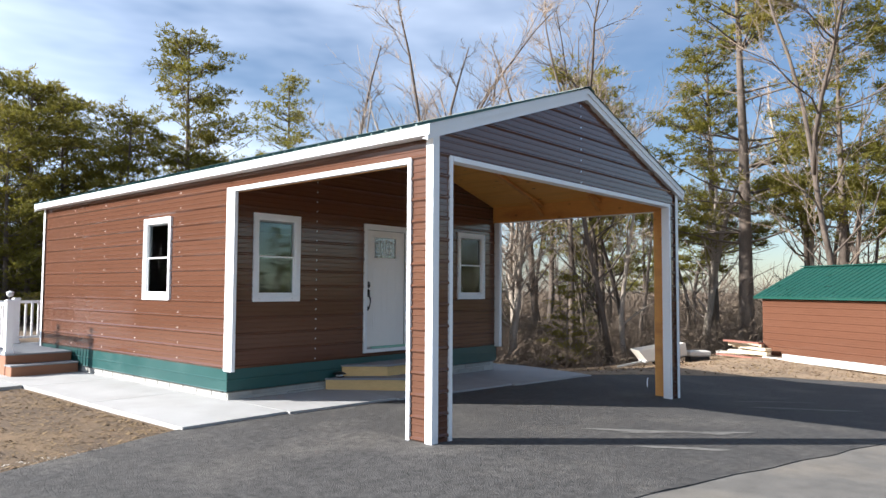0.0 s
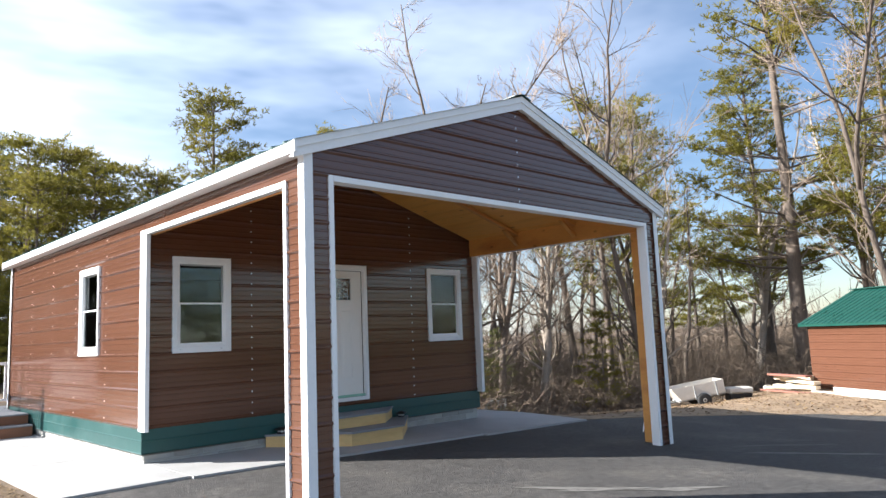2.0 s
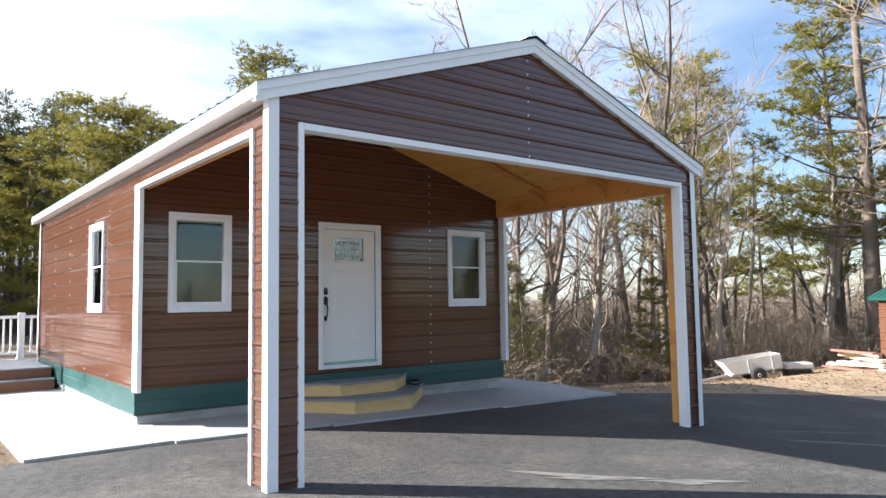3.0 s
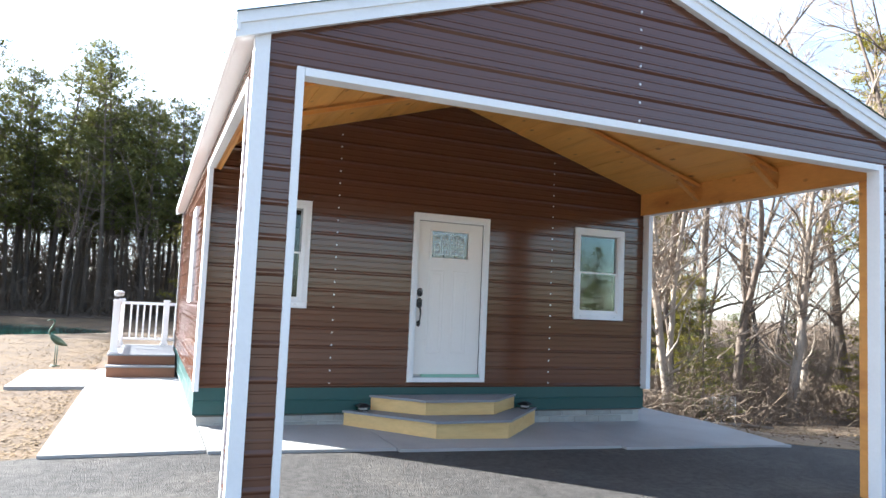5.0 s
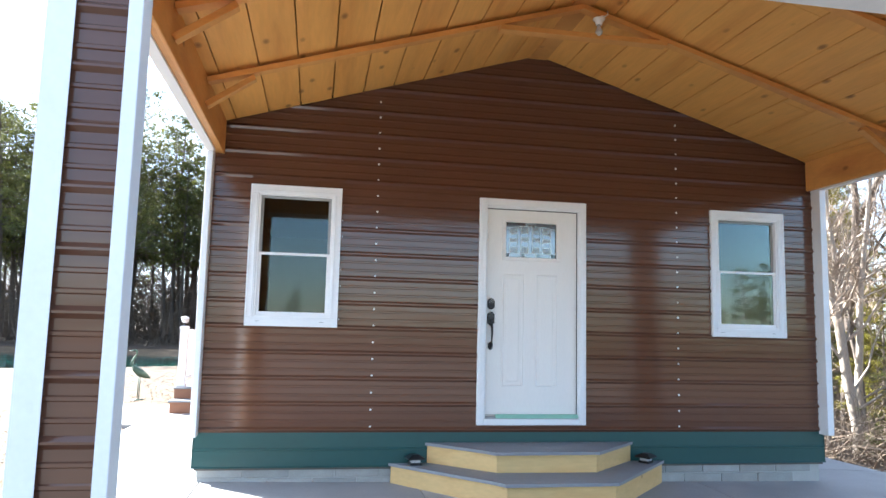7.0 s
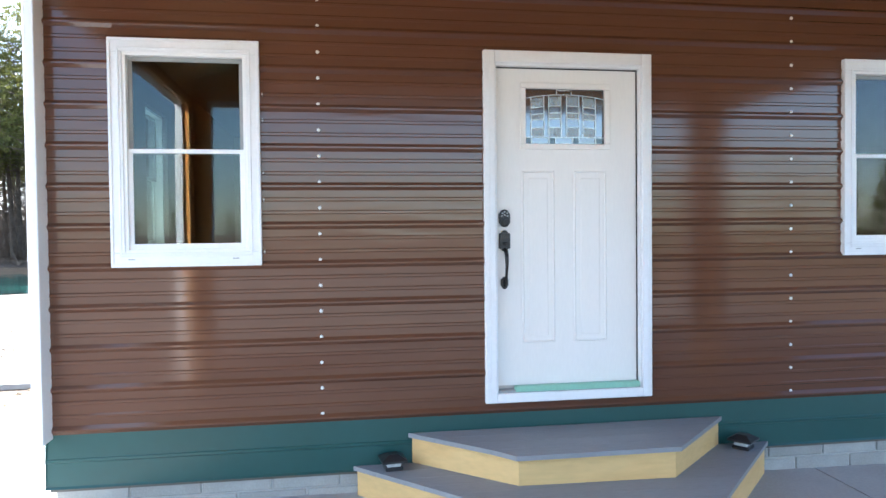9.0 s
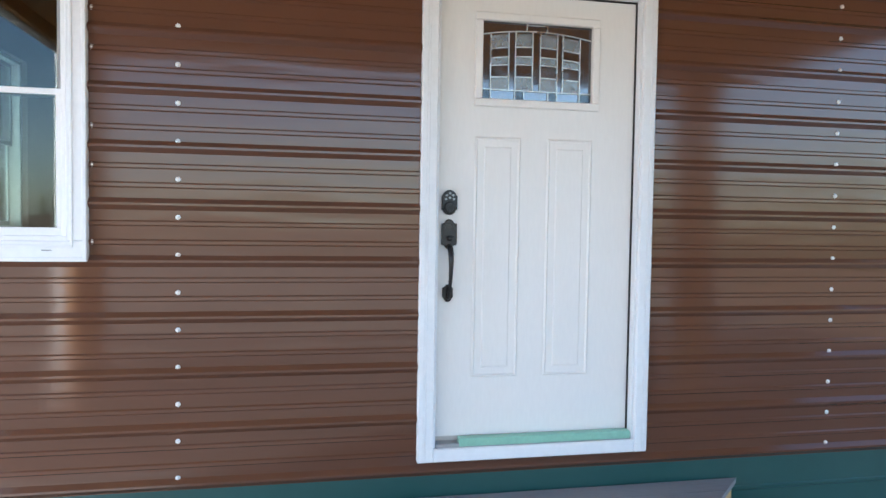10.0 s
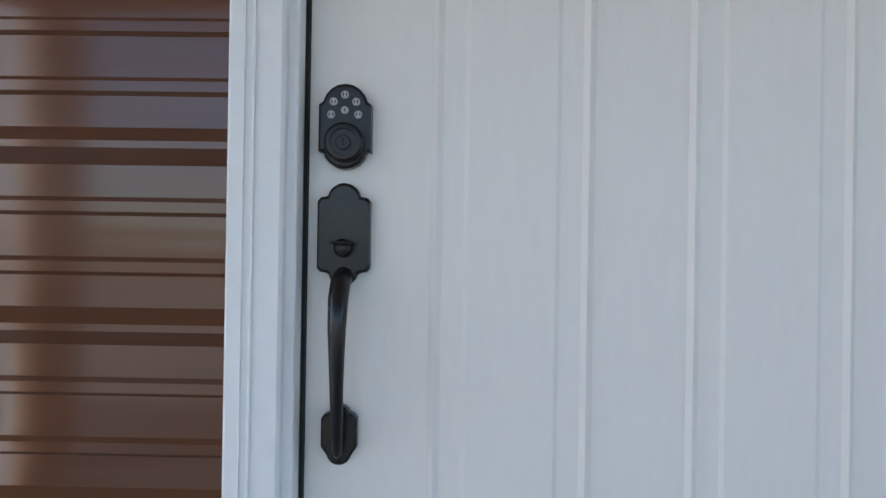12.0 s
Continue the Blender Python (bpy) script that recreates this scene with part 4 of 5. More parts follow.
gp = [(0.001, 0.020, 1.432), (0.001, -0.004, 1.424), (0.001, -0.020, 1.404), (0.001, -0.027, 1.370), (0.001, -0.026, 1.335), (0.0005, -0.020, 1.295), (0, -0.011, 1.258), (-0.001, 0.000, 1.230), (-0.002, 0.010, 1.208), (-0.002, 0.02, 1.200)]
tube("grip_bow", [(HXC + a, b, c) for a, b, c in gp], [0.0125, 0.0130, 0.0128, 0.0115, 0.0100, 0.0088, 0.0080, 0.0076, 0.0074, 0.006], BRONZE, grip, 12)
part("thumb_latch", lathe([(0.003, 0.0), (0.010, 0.004), (0.012, 0.012), (0.009, 0.017), (0.002, 0.018)], 14, (HXC + 0.001, 0.020, 1.468), "y"), BRONZE, grip, smooth=True)
part("thumb_piece", box(HXC - 0.014, HXC + 0.016, -0.012, 0.018, 1.4725, 1.4765, 0.0018), BRONZE, grip)
part("screw_head", lathe([(0.005, 0), (0.005, 0.002), (0.003, 0.003), (0.0005, 0.003)], 10, (HXC - 0.003, 0.0195, 1.196), "y"), BRONZE, grip)

# ---------------------------------------------------------------- screws in the siding
scr = mesh_of("screw", lathe([(0.0105, 0), (0.0105, 0.003), (0.006, 0.004), (0.004, 0.008), (0.001, 0.0085)], 7, (0, 0, 0), "y"), SCREW)


def screw_row(parent, place, z0, z1, step, rot=0.0):
    z = z0
    while z < z1:
        o = new("screw", scr)
        o.parent, o.location, o.rotation_euler = parent, place(z), (0, 0, rot)
        z += step


screw_row(wall_front, lambda z: (-1.535, -0.001, z), 0.475, 3.55, 0.1524)
screw_row(wall_front, lambda z: (1.51, -0.001, z), 0.475, 3.55, 0.1524)
screw_row(wall_front, lambda z: (-1.855, -0.001, z), 1.44, 2.6, 0.1524)
screw_row(wall_left, lambda z: (XL + 0.001, 1.41, z), 0.5, 3.15, 0.2286, -math.pi / 2)
screw_row(wall_left, lambda z: (XL + 0.001, 2.81, z), 0.5, 3.15, 0.2286, -math.pi / 2)
screw_row(wall_left, lambda z: (XL + 0.001, 4.07, z), 0.5, 3.15, 0.2286, -math.pi / 2)
screw_row(wall_left, lambda z: (XL + 0.001, 5.4, z), 0.5, 3.15, 0.2286, -math.pi / 2)
gable = bpy.data.objects["wall_carport_front"]
screw_row(gable, lambda z: (-0.03, YF - 0.001, z), 3.03, 4.1, 0.1524)


# ---------------------------------------------------------------- entrance steps
def step_unit(name, pts, z0, z1, label, group):
    """A half-octagon step: pine risers under grey deck boards that overhang a little."""
    st = thing(name, label, "step", group)
    deck = 0.026
    n = len(pts)
    cx = sum(p[0] for p in pts) / n
    for i in range(n - 1):
        a, b = Vector((*pts[i], 0)), Vector((*pts[i + 1], 0))
        d = (b - a).normalized()
        q = Vector((-d.y, d.x, 0)) * 0.028
        part("riser", prism([(a.x, a.y, z0), (b.x, b.y, z0), (b.x + q.x, b.y + q.y, z0), (a.x + q.x, a.y + q.y, z0)], (0, 0, z1 - deck - z0)), RISER_WOOD, st)
    # deck boards along the front, cut to the outline pushed out by 2 cm
    over = 0.024
    (ax, ay), (bx, by), (cx2, cy), (dx, dy) = pts

    def span(y):
        t = (y - ay) / (by - over - ay) if by - over != ay else 0
        t = min(1, max(0, t))
        u = (y - dy) / (cy - over - dy)
        u = min(1, max(0, u))
        return (ax - over + (bx - ax) * t, dx + over + (cx2 - dx) * u)
    yb, yf = ay, min(by, cy) - over
    k = max(2, round((yb - yf) / 0.14))
    for i in range(k):
        y0, y1 = yf + (yb - yf) * i / k + 0.0012, yf + (yb - yf) * (i + 1) / k - 0.0012
        l0, r0 = span(y0)
        l1, r1 = span(y1)
        part("deck_board", prism([(l0, y0, z1 - deck), (r0, y0, z1 - deck), (r1, y1, z1 - deck), (l1, y1, z1 - deck)], (0, 0, deck)), COMPOSITE, st)
    return st


step_unit("entrance_step", [(-1.335, -0.02), (-0.49, -0.92), (0.42, -0.95), (1.31, -0.02)], -0.085, 0.155, "lower half-octagon step with pine risers and grey deck boards", "entrance steps")
step_unit("entrance_step", [(-1.005, -0.02), (-0.475, -0.52), (0.42, -0.55), (0.985, -0.02)], 0.156, 0.335, "upper half-octagon step with pine risers and grey deck boards", "entrance steps")


def cap_light(x, y, z, turn):
    """A low black solar cap light."""
    c = thing("solar_cap_light", "black plastic solar post cap light on the step", "lamp", "cap lights on the step", at=pose(x, y, z, 0, 0, turn))
    part("base", box(-0.052, 0.052, -0.052, 0.052, 0, 0.022, 0.004), BLACK_PLASTIC, c)
    part("lens", box(-0.042, 0.042, -0.042, 0.042, 0.022, 0.05, 0.003), CLEAR_LENS, c)
    bm = bmesh.new()
    r0, r1, r2 = 0.075, 0.07, 0.028
    rings = [[bm.verts.new((sx * r, sy * r, h)) for sx, sy in ((-1, -1), (1, -1), (1, 1), (-1, 1))] for r, h in ((r1, 0.05), (r0, 0.056), (r0, 0.064), (r2, 0.092))]
    for a, b in zip(rings, rings[1:]):
        for k in range(4):
            bm.faces.new((a[k], a[(k + 1) % 4], b[(k + 1) % 4], b[k]))
    bm.faces.new(rings[0][::-1])
    bm.faces.new(rings[-1])
    part("cap", bm, BLACK_PLASTIC, c)


cap_light(-1.13, -0.11, 0.155, 6)
cap_light(1.09, -0.13, 0.155, 38)

# ---------------------------------------------------------------- side deck with white railing
DX0, DX1, DY0, DY1, DZ = -4.20, -3.10, 5.25, 7.9, 0.37
deck = thing("side_deck", "low grey deck with red-brown step risers beside the cabin", "deck")
zc = ground_z(-3.6, 5) + 0.03
part("step_riser", box(DX0, DX1, 4.95, 4.98, zc, 0.165, 0.003), BROWN_DECK, deck)
part("step_tread", box(DX0 - 0.02, DX1, 4.93, 5.26, 0.167, 0.192, 0.003), COMPOSITE, deck)
part("step_side", box(DX0, DX0 + 0.03, 4.982, 5.25, zc, 0.165, 0.003), BROWN_DECK, deck)
part("deck_riser", box(DX0, DX1, DY0 + 0.012, DY0 + 0.04, 0.194, DZ - 0.028, 0.003), BROWN_DECK, deck)
part("deck_side", box(DX0, DX0 + 0.03, DY0 + 0.042, DY1, -0.05, DZ - 0.028, 0.003), BROWN_DECK, deck)
part("deck_back", box(DX0 + 0.032, -2.0, DY1 - 0.03, DY1, -0.05, DZ - 0.028, 0.003), BROWN_DECK, deck)
y = DY0 - 0.015
while y < DY1:
    part("deck_board", box(DX0 - 0.02, DX1 if y < 6.95 else -1.6, y, min(y + 0.138, DY1 + 0.02), DZ - 0.026, DZ, 0.002), COMPOSITE, deck)
    y += 0.142


def post(x, y, h=0.92, lit=False):
    p = thing("railing_post", "white vinyl railing post with a flat cap" if not lit else "white vinyl railing post with a small lamp on top", "post", "railing posts", at=pose(x, y, DZ))
    part("sleeve", box(-0.058, 0.058, -0.058, 0.058, 0.0, h, 0.004), VINYL, p)
    part("skirt", box(-0.075, 0.075, -0.075, 0.075, 0.0, 0.045, 0.006), VINYL, p)
    bm = bmesh.new()
    rings = [[bm.verts.new((sx * r, sy * r, z)) for sx, sy in ((-1, -1), (1, -1), (1, 1), (-1, 1))] for r, z in ((0.07, h), (0.07, h + 0.02), (0.045, h + 0.04))]
    for a, b in zip(rings, rings[1:]):
        for k in range(4):
            bm.faces.new((a[k], a[(k + 1) % 4], b[(k + 1) % 4], b[k]))
    bm.faces.new(rings[0][::-1])
    bm.faces.new(rings[-1])
    part("cap", bm, VINYL, p)
    if lit:
        part("lamp_neck", lathe([(0.025, h + 0.04), (0.02, h + 0.07), (0.02, h + 0.09)], 12), BLACK_PLASTIC, p)
        part("lamp_globe", lathe([(0.03, h + 0.088), (0.055, h + 0.11), (0.058, h + 0.14), (0.05, h + 0.165)], 14), CLEAR_LENS, p, smooth=True)
        part("lamp_roof", lathe([(0.066, h + 0.16), (0.06, h + 0.175), (0.03, h + 0.19), (0.008, h + 0.2)], 14), VINYL, p)
    return p


railing = thing("deck_railing", "white vinyl deck railing with square pickets", "railing")


def rail(a, b):
    """A railing panel between two posts: top and bottom rails and square pickets."""
    a, b = Vector((*a, 0)), Vector((*b, 0))
    d = b - a
    n = d.length
    r = part("top_rail", box(0, n, -0.035, 0.035, 0.84, 0.90, 0.006), VINYL, railing)
    r.matrix_basis = Matrix.Translation((a.x, a.y, DZ)) @ Matrix.Rotation(math.atan2(d.y, d.x), 4, "Z")
    part("bottom_rail", box(0, n, -0.025, 0.025, 0.10, 0.15, 0.004), VINYL, r)
    me = mesh_of("picket", box(-0.018, 0.018, -0.018, 0.018, 0.15, 0.84, 0.002), VINYL)
    k = max(2, round(n / 0.125))
    for i in range(1, k):
        o = new("picket", me)
        o.parent, o.location = r, (n * i / k, 0, 0)


px = DX0 + 0.075
post(px, 5.40, lit=True)
post(px, 6.95, lit=True)
post(px, DY1 - 0.06)
post(-3.25, DY1 - 0.06)
post(-2.0, DY1 - 0.06)
rail((px, 5.46), (px, 6.89))
rail((px, 7.01), (px, DY1 - 0.12))
rail((px + 0.06, DY1 - 0.06), (-3.31, DY1 - 0.06))
rail((-3.19, DY1 - 0.06), (-2.06, DY1 - 0.06))

# leaf-covered floor of the woods
def wood_edge(x):
    return line_at(x, [(4.8, 7.0), (9, 7.6), (13, 8.2), (17, 8.4), (20, 6.0), (24, 3.0), (28, 1.5), (70, -7)]) + 0.25 * noise.noise(Vector((x * 0.7, 9, 0)))


sheet("ground_wood_right", [4.8 + 0.8 * i for i in range(82)], wood_edge, lambda x: 62.0, 50, 0.004, FOREST_FLOOR, "dark leaf litter under the leafless trees", "ground")
sheet("ground_wood_far", [-75 + 1.5 * i for i in range(76)], lambda x: 34.5 + 0.8 * noise.noise(Vector((x * 0.3, 4, 0))), lambda x: 78.0, 20, 0.002, FOREST_FLOOR, "dark leaf litter in the wood beyond the pond", "ground")

# sandy verge between the asphalt and the woods
SAND = material("pale_sandy_verge", (0.29, 0.205, 0.125), 0.95, vary=0.4, scale=3, fine=40, bump=0.6, bump_at=0.01, second=(0.20, 0.138, 0.08), second_at=(0.45, 0.7), second_scale=0.9)
sheet("ground_verge", [4.42 + 0.4 * i for i in range(60)], lambda x: asphalt_back(x) + 0.03 if x < 11.8 else -8.8, lambda x: max(wood_edge(max(4.8, x)), -8.0), 28, 0.004, SAND, "pale sandy verge strewn with leaves beside the asphalt", "ground")

# fallen poles at the wood edge
for i, (x0, y0, x1, y1, r) in enumerate(((10.4, 7.9, 12.4, 7.5, 0.05), (11.0, 7.6, 13.3, 7.9, 0.04), (9.8, 7.7, 11.7, 8.3, 0.04), (11.8, 8.1, 14.0, 7.6, 0.045))):
    zz = 0.03 + 0.07 * (i % 2)
    o = tube("fallen_pole", [(x0, y0, ground_z(x0, y0) + zz), ((x0 + x1) / 2, (y0 + y1) / 2 + 0.05, ground_z((x0 + x1) / 2, (y0 + y1) / 2) + zz + 0.05), (x1, y1, ground_z(x1, y1) + zz)], [r, r * 0.9, r * 0.7], BARK_PALE, None, 7)
    tagged(o, "weathered fallen pole lying at the wood edge", "log", "fallen poles")

# wire crate at the wood edge
def wire_crate(x, y, turn):
    c = thing("wire_crate", "grey wire crate standing at the edge of the woods", "crate", at=pose(x, y, ground_z(x, y) - 0.01, 0, 0, turn))
    w, h = 0.38, 0.85
    for sx in (-1, 1):
        for sy in (-1, 1):
            part("corner_post", box(sx * w - 0.015, sx * w + 0.015, sy * w - 0.015, sy * w + 0.015, 0, h, 0.003), GREYFRAME, c)
    for z in (0.06, h / 2, h - 0.02):
        for sgn in (-1, 1):
            part("rail", box(-w, w, sgn * w - 0.01, sgn * w + 0.01, z - 0.01, z + 0.01, 0), GREYFRAME, c)
            part("rail", box(sgn * w - 0.01, sgn * w + 0.01, -w, w, z - 0.01, z + 0.01, 0), GREYFRAME, c)
    wire = mesh_of("wire", box(-0.004, 0.004, -0.004, 0.004, 0.06, h - 0.02, 0), GREYFRAME)
    for k in range(1, 10):
        for sgn in (-1, 1):
            for px_, py_ in ((-w + 2 * w * k / 10, sgn * w), (sgn * w, -w + 2 * w * k / 10)):
                o = new("wire", wire)
                o.parent, o.location = c, (px_, py_, 0)
    part("base_tray", box(-w, w, -w, w, 0.02, 0.05, 0.004), GREYFRAME, c)


wire_crate(13.4, 9.2, 20)

# loose white strip on the asphalt
sv, sf = [], []
gs = ground_z(4.0, -2.86)
add_tube(sv, sf, [Vector(p) for p in ((3.86, -2.93, gs + 0.012), (3.94, -2.89, gs + 0.03), (4.01, -2.86, gs + 0.085), (4.08, -2.83, gs + 0.13), (4.15, -2.81, gs + 0.135))], [0.010, 0.011, 0.011, 0.011, 0.009], 6)
tagged(raw("plastic_strip", sv, sf, VINYL, smooth=True), "bent white plastic strip lying on the asphalt", "strip")

# ---------------------------------------------------------------- pond and heron
pv, pf = [(-16, 24, -0.24)], []
for i in range(40):
    a = 2 * math.pi * i / 40
    pv.append((-16 + 12.2 * math.cos(a), 24 + 8.3 * math.sin(a), -0.24))
pf = [(0, 1 + i, 1 + (i + 1) % 40) for i in range(40)]
tagged(raw("water", pv, pf, WATER), "still dark green pond beyond the lawn", "pond", kind="structure")

hx, hy = -5.25, 7.5
hz = ground_z(hx, hy) - 0.03
hv, hf = [], []
add_tube(hv, hf, [Vector(p) for p in ((0.0, 0.03, 0), (0.0, 0.03, 0.42))], [0.010, 0.011], 6)
add_tube(hv, hf, [Vector(p) for p in ((0.03, -0.03, 0), (0.03, -0.03, 0.42))], [0.010, 0.011], 6)
add_tube(hv, hf, [Vector(p) for p in ((0.20, 0, 0.40), (0.12, 0, 0.44), (0.02, 0, 0.50), (-0.07, 0, 0.575), (-0.11, 0, 0.63))], [0.012, 0.05, 0.075, 0.055, 0.026], 10)
add_tube(hv, hf, [Vector(p) for p in ((-0.10, 0, 0.60), (-0.135, 0, 0.68), (-0.10, 0, 0.76), (-0.055, 0, 0.84), (-0.06, 0, 0.90), (-0.09, 0, 0.915))], [0.026, 0.022, 0.017, 0.015, 0.02, 0.022], 8)
add_tube(hv, hf, [Vector(p) for p in ((-0.09, 0, 0.915), (-0.19, 0, 0.895))], [0.016, 0.002], 6)
add_tube(hv, hf, [Vector(p) for p in ((0.015, 0, -0.01), (0.015, 0, 0.015))], [0.09, 0.085], 10)
heron = raw("heron_statue", hv, hf, PATINA, smooth=True)
heron.matrix_basis = pose(hx, hy, hz, 0, 0, 10)
tagged(heron, "green patinated metal heron garden statue on the lawn", "statue")

# ---------------------------------------------------------------- shed
SA, SU, SV = Vector((17.9, -0.7, 0)), Vector((-0.52, -0.853, 0)).normalized(), Vector((0.853, -0.52, 0)).normalized()
SZ, SL, SD, SH = -0.92, 7.0, 4.2, 1.42
shed = thing("garden_shed", "brown ribbed steel shed with a dark green steel roof", "shed")


def sp(u, v, z):
    p = SA + SU * u + SV * v
    return (p.x, p.y, z)


bm = bmesh.new()
add_prism(bm, [sp(0.01, 0.01, SZ), sp(SL, 0.01, SZ), sp(SL, SD, SZ), sp(0.01, SD, SZ)], (0, 0, SH - SZ))
add_prism(bm, [sp(0.02, 0.01, SH), sp(0.02, SD, SH), sp(0.02, SD / 2, SH + 0.95)], SU * (SL - 0.04))
part("shed_body", bm, BROWN, shed)
siding(shed, lambda u, z, d: sp(u, -d, z), lambda z: (0, SL), SZ + 0.02, SH - 0.02, 0.1)
siding(shed, lambda u, z, d: sp(-d, u, z), lambda z: (0, SD), SZ + 0.02, SH - 0.02, 0.1)


def shed_roof(v0, v1):
    bm = bmesh.new()
    za, zb = SH - 0.06, SH + 1.02
    u, prev = -0.22, None
    while u < SL + 0.2:
        for du, dz in ((0, 0), (0.185, 0), (0.2, 0.02), (0.215, 0.02)):
            row = (bm.verts.new(sp(u + du, v0, za + dz)), bm.verts.new(sp(u + du, v1, zb + dz)), bm.verts.new(sp(u + du, v0, za - 0.012)))
            if prev:
                bm.faces.new((prev[0], prev[1], row[1], row[0]))
                bm.faces.new((prev[0], row[0], row[2], prev[2]))
            prev = row
        u += 0.2286
    part("roof_sheet", bm, GREEN_ROOF, shed)
    part("roof_fascia", bar(sp(-0.2, v0 + (0.02 if v0 < 1 else -0.02), za - 0.05), sp(SL + 0.2, v0 + (0.02 if v0 < 1 else -0.02), za - 0.05), 0.02, 0.07), GREEN_ROOF, shed)
    part("rake_board", prism([sp(-0.21, v0, za - 0.012), sp(-0.21, v1, zb - 0.012), sp(-0.21, v1, zb - 0.1), sp(-0.21, v0, za - 0.1)], SU * 0.02), GREEN_ROOF, shed)


shed_roof(-0.2, SD / 2)
shed_roof(SD + 0.2, SD / 2)
part("ridge_cap", bar(sp(-0.24, SD / 2, SH + 1.03), sp(SL + 0.24, SD / 2, SH + 1.03), 0.28, 0.03), GREEN_ROOF, shed)

# white boards on the ground in front of the shed
for v, u0, u1, h, tilt in ((-0.28, 1.2, 7.0, 0.16, 0.0), (-0.75, 0.9, 6.4, 0.06, 0)):
    b = part("plank", bar((0, 0, 0), (u1 - u0, 0, 0), 0.05 if h > 0.1 else 0.2, h), WHITE_BOARD)
    p = sp(u0, v, 0)
    b.matrix_basis = Matrix.Translation((p[0], p[1], ground_z(p[0], p[1]) + h / 2 - 0.03)) @ Matrix.Rotation(math.atan2(SU.y, SU.x), 4, "Z")
    tagged(b, "white painted board lying beside the shed wall", "board", "boards by the shed")

# lumber and pallets by the shed corner
pile = [(-0.3, -0.9, 1.6, 0.10, 0.16, 10), (-0.5, -0.6, 1.9, 0.09, 0.30, -8), (-0.9, -0.5, 1.2, 0.14, 0.42, 25), (-0.2, -1.3, 2.2, 0.05, 0.04, 4), (-1.2, -0.4, 1.5, 0.08, 0.10, 40), (-0.6, -0.9, 1.7, 0.06, 0.52, 3)]
stack = thing("lumber_pile", "untidy pile of weathered lumber beside the shed", "lumber")
for u, v, n, h, z, turn in pile:
    p = sp(u + 0.5, v + 0.1, 0)
    o = part("plank", box(-n / 2, n / 2, -0.12, 0.12, -h / 2, h / 2, 0.006), PLY_PALE if h > 0.07 else RED_BOX, stack)
    o.matrix_basis = Matrix.Translation((p[0], p[1], ground_z(p[0], p[1]) + z)) @ Matrix.Rotation(math.atan2(SU.y, SU.x) + radians(turn), 4, "Z")
for i, (u, v) in enumerate(((-1.9, -0.2), (-2.4, 0.1), (-3.2, -0.1), (-1.4, 0.2))):
    p = sp(u, v, 0)
    s = 0.14 + 0.04 * (i % 2)
    bm = bmesh.new()
    bmesh.ops.create_icosphere(bm, subdivisions=2, radius=1)
    for vv in bm.verts:
        vv.co *= 1 + 0.25 * noise.noise(vv.co * 1.3 + Vector((i * 5, 0, 0)))
        vv.co.z *= 0.8
    o = part("stone", bm, STONE)
    o.matrix_basis = Matrix.Translation((p[0], p[1], ground_z(p[0], p[1]) + s * 0.5)) @ Matrix.Diagonal((s, s, s, 1))
    tagged(o, "pale field stone at the edge of the woods", "stone", "field stones")

# ---------------------------------------------------------------- tipping cart
CM = pose(15.0, 1.8, ground_z(15.0, 1.8) - 0.03, 0, 0, -42) @ Matrix.Diagonal((0.80, 0.80, 0.80, 1))
cart = thing("dump_cart", "cream-painted two-wheeled utility cart tipped on its tongue", "cart", at=CM)
tilt = Matrix.Rotation(radians(-9), 4, "Y")


def tilted(bm):
    bmesh.ops.transform(bm, matrix=Matrix.Translation((0, 0, 0.40)) @ tilt, verts=bm.verts)
    return bm


bodyb = bmesh.new()
for y in (-0.52, 0.50):
    add_prism(bodyb, [(-1.15, y, 0.50), (0.95, y, 0.50), (0.95, y, 0.0), (-0.85, y, 0.0)], (0, 0.025, 0))
part("cart_side", tilted(bodyb), WHITE_BOARD, cart)
part("cart_floor", tilted(box(-0.85, 0.95, -0.49, 0.49, 0.0, 0.025)), WHITE_BOARD, cart)
part("tailboard", tilted(box(0.925, 0.95, -0.49, 0.49, 0.03, 0.50)), WHITE_BOARD, cart)
part("front_board", tilted(prism([(-1.15, -0.49, 0.5), (-0.85, -0.49, 0.02), (-0.82, -0.49, 0.02), (-1.12, -0.49, 0.5)], (0, 0.98, 0))), WHITE_BOARD, cart)
for x in (-0.25, 0.62):
    part("stake", tilted(box(x - 0.03, x + 0.03, -0.56, -0.525, -0.05, 0.45)), GREYFRAME, cart)
part("tongue", tilted(bar((-0.85, 0, -0.04), (-2.0, 0, -0.10), 0.07, 0.07)), GREYFRAME, cart)
part("chassis", tilted(box(-0.9, 1.0, -0.4, 0.4, -0.07, -0.005)), GREYFRAME, cart)
for y in (-0.56, 0.56):
    t = part("wheel", lathe([(0.16, -0.07), (0.25, -0.07), (0.27, -0.05), (0.27, 0.05), (0.25, 0.07), (0.16, 0.07)], 20, (0, 0, 0), "y"), RUBBER, cart, smooth=True)
    t.location = (0.05, y, 0.27)
    rimo = part("rim", lathe([(0.16, -0.05), (0.05, -0.075), (0.05, 0.075), (0.16, 0.05)], 16, (0, 0, 0), "y"), RIM, t)
    t.rotation_euler = (0, 0, 0)
box_thing = thing("engine_bits", "white and black machine parts behind the cart", "machinery", at=CM @ pose(1.75, 0.1, 0.0))
part("cover", box(-0.55, 0.45, -0.3, 0.3, 0.42, 0.66, 0.05), WHITE_BOARD, box_thing)
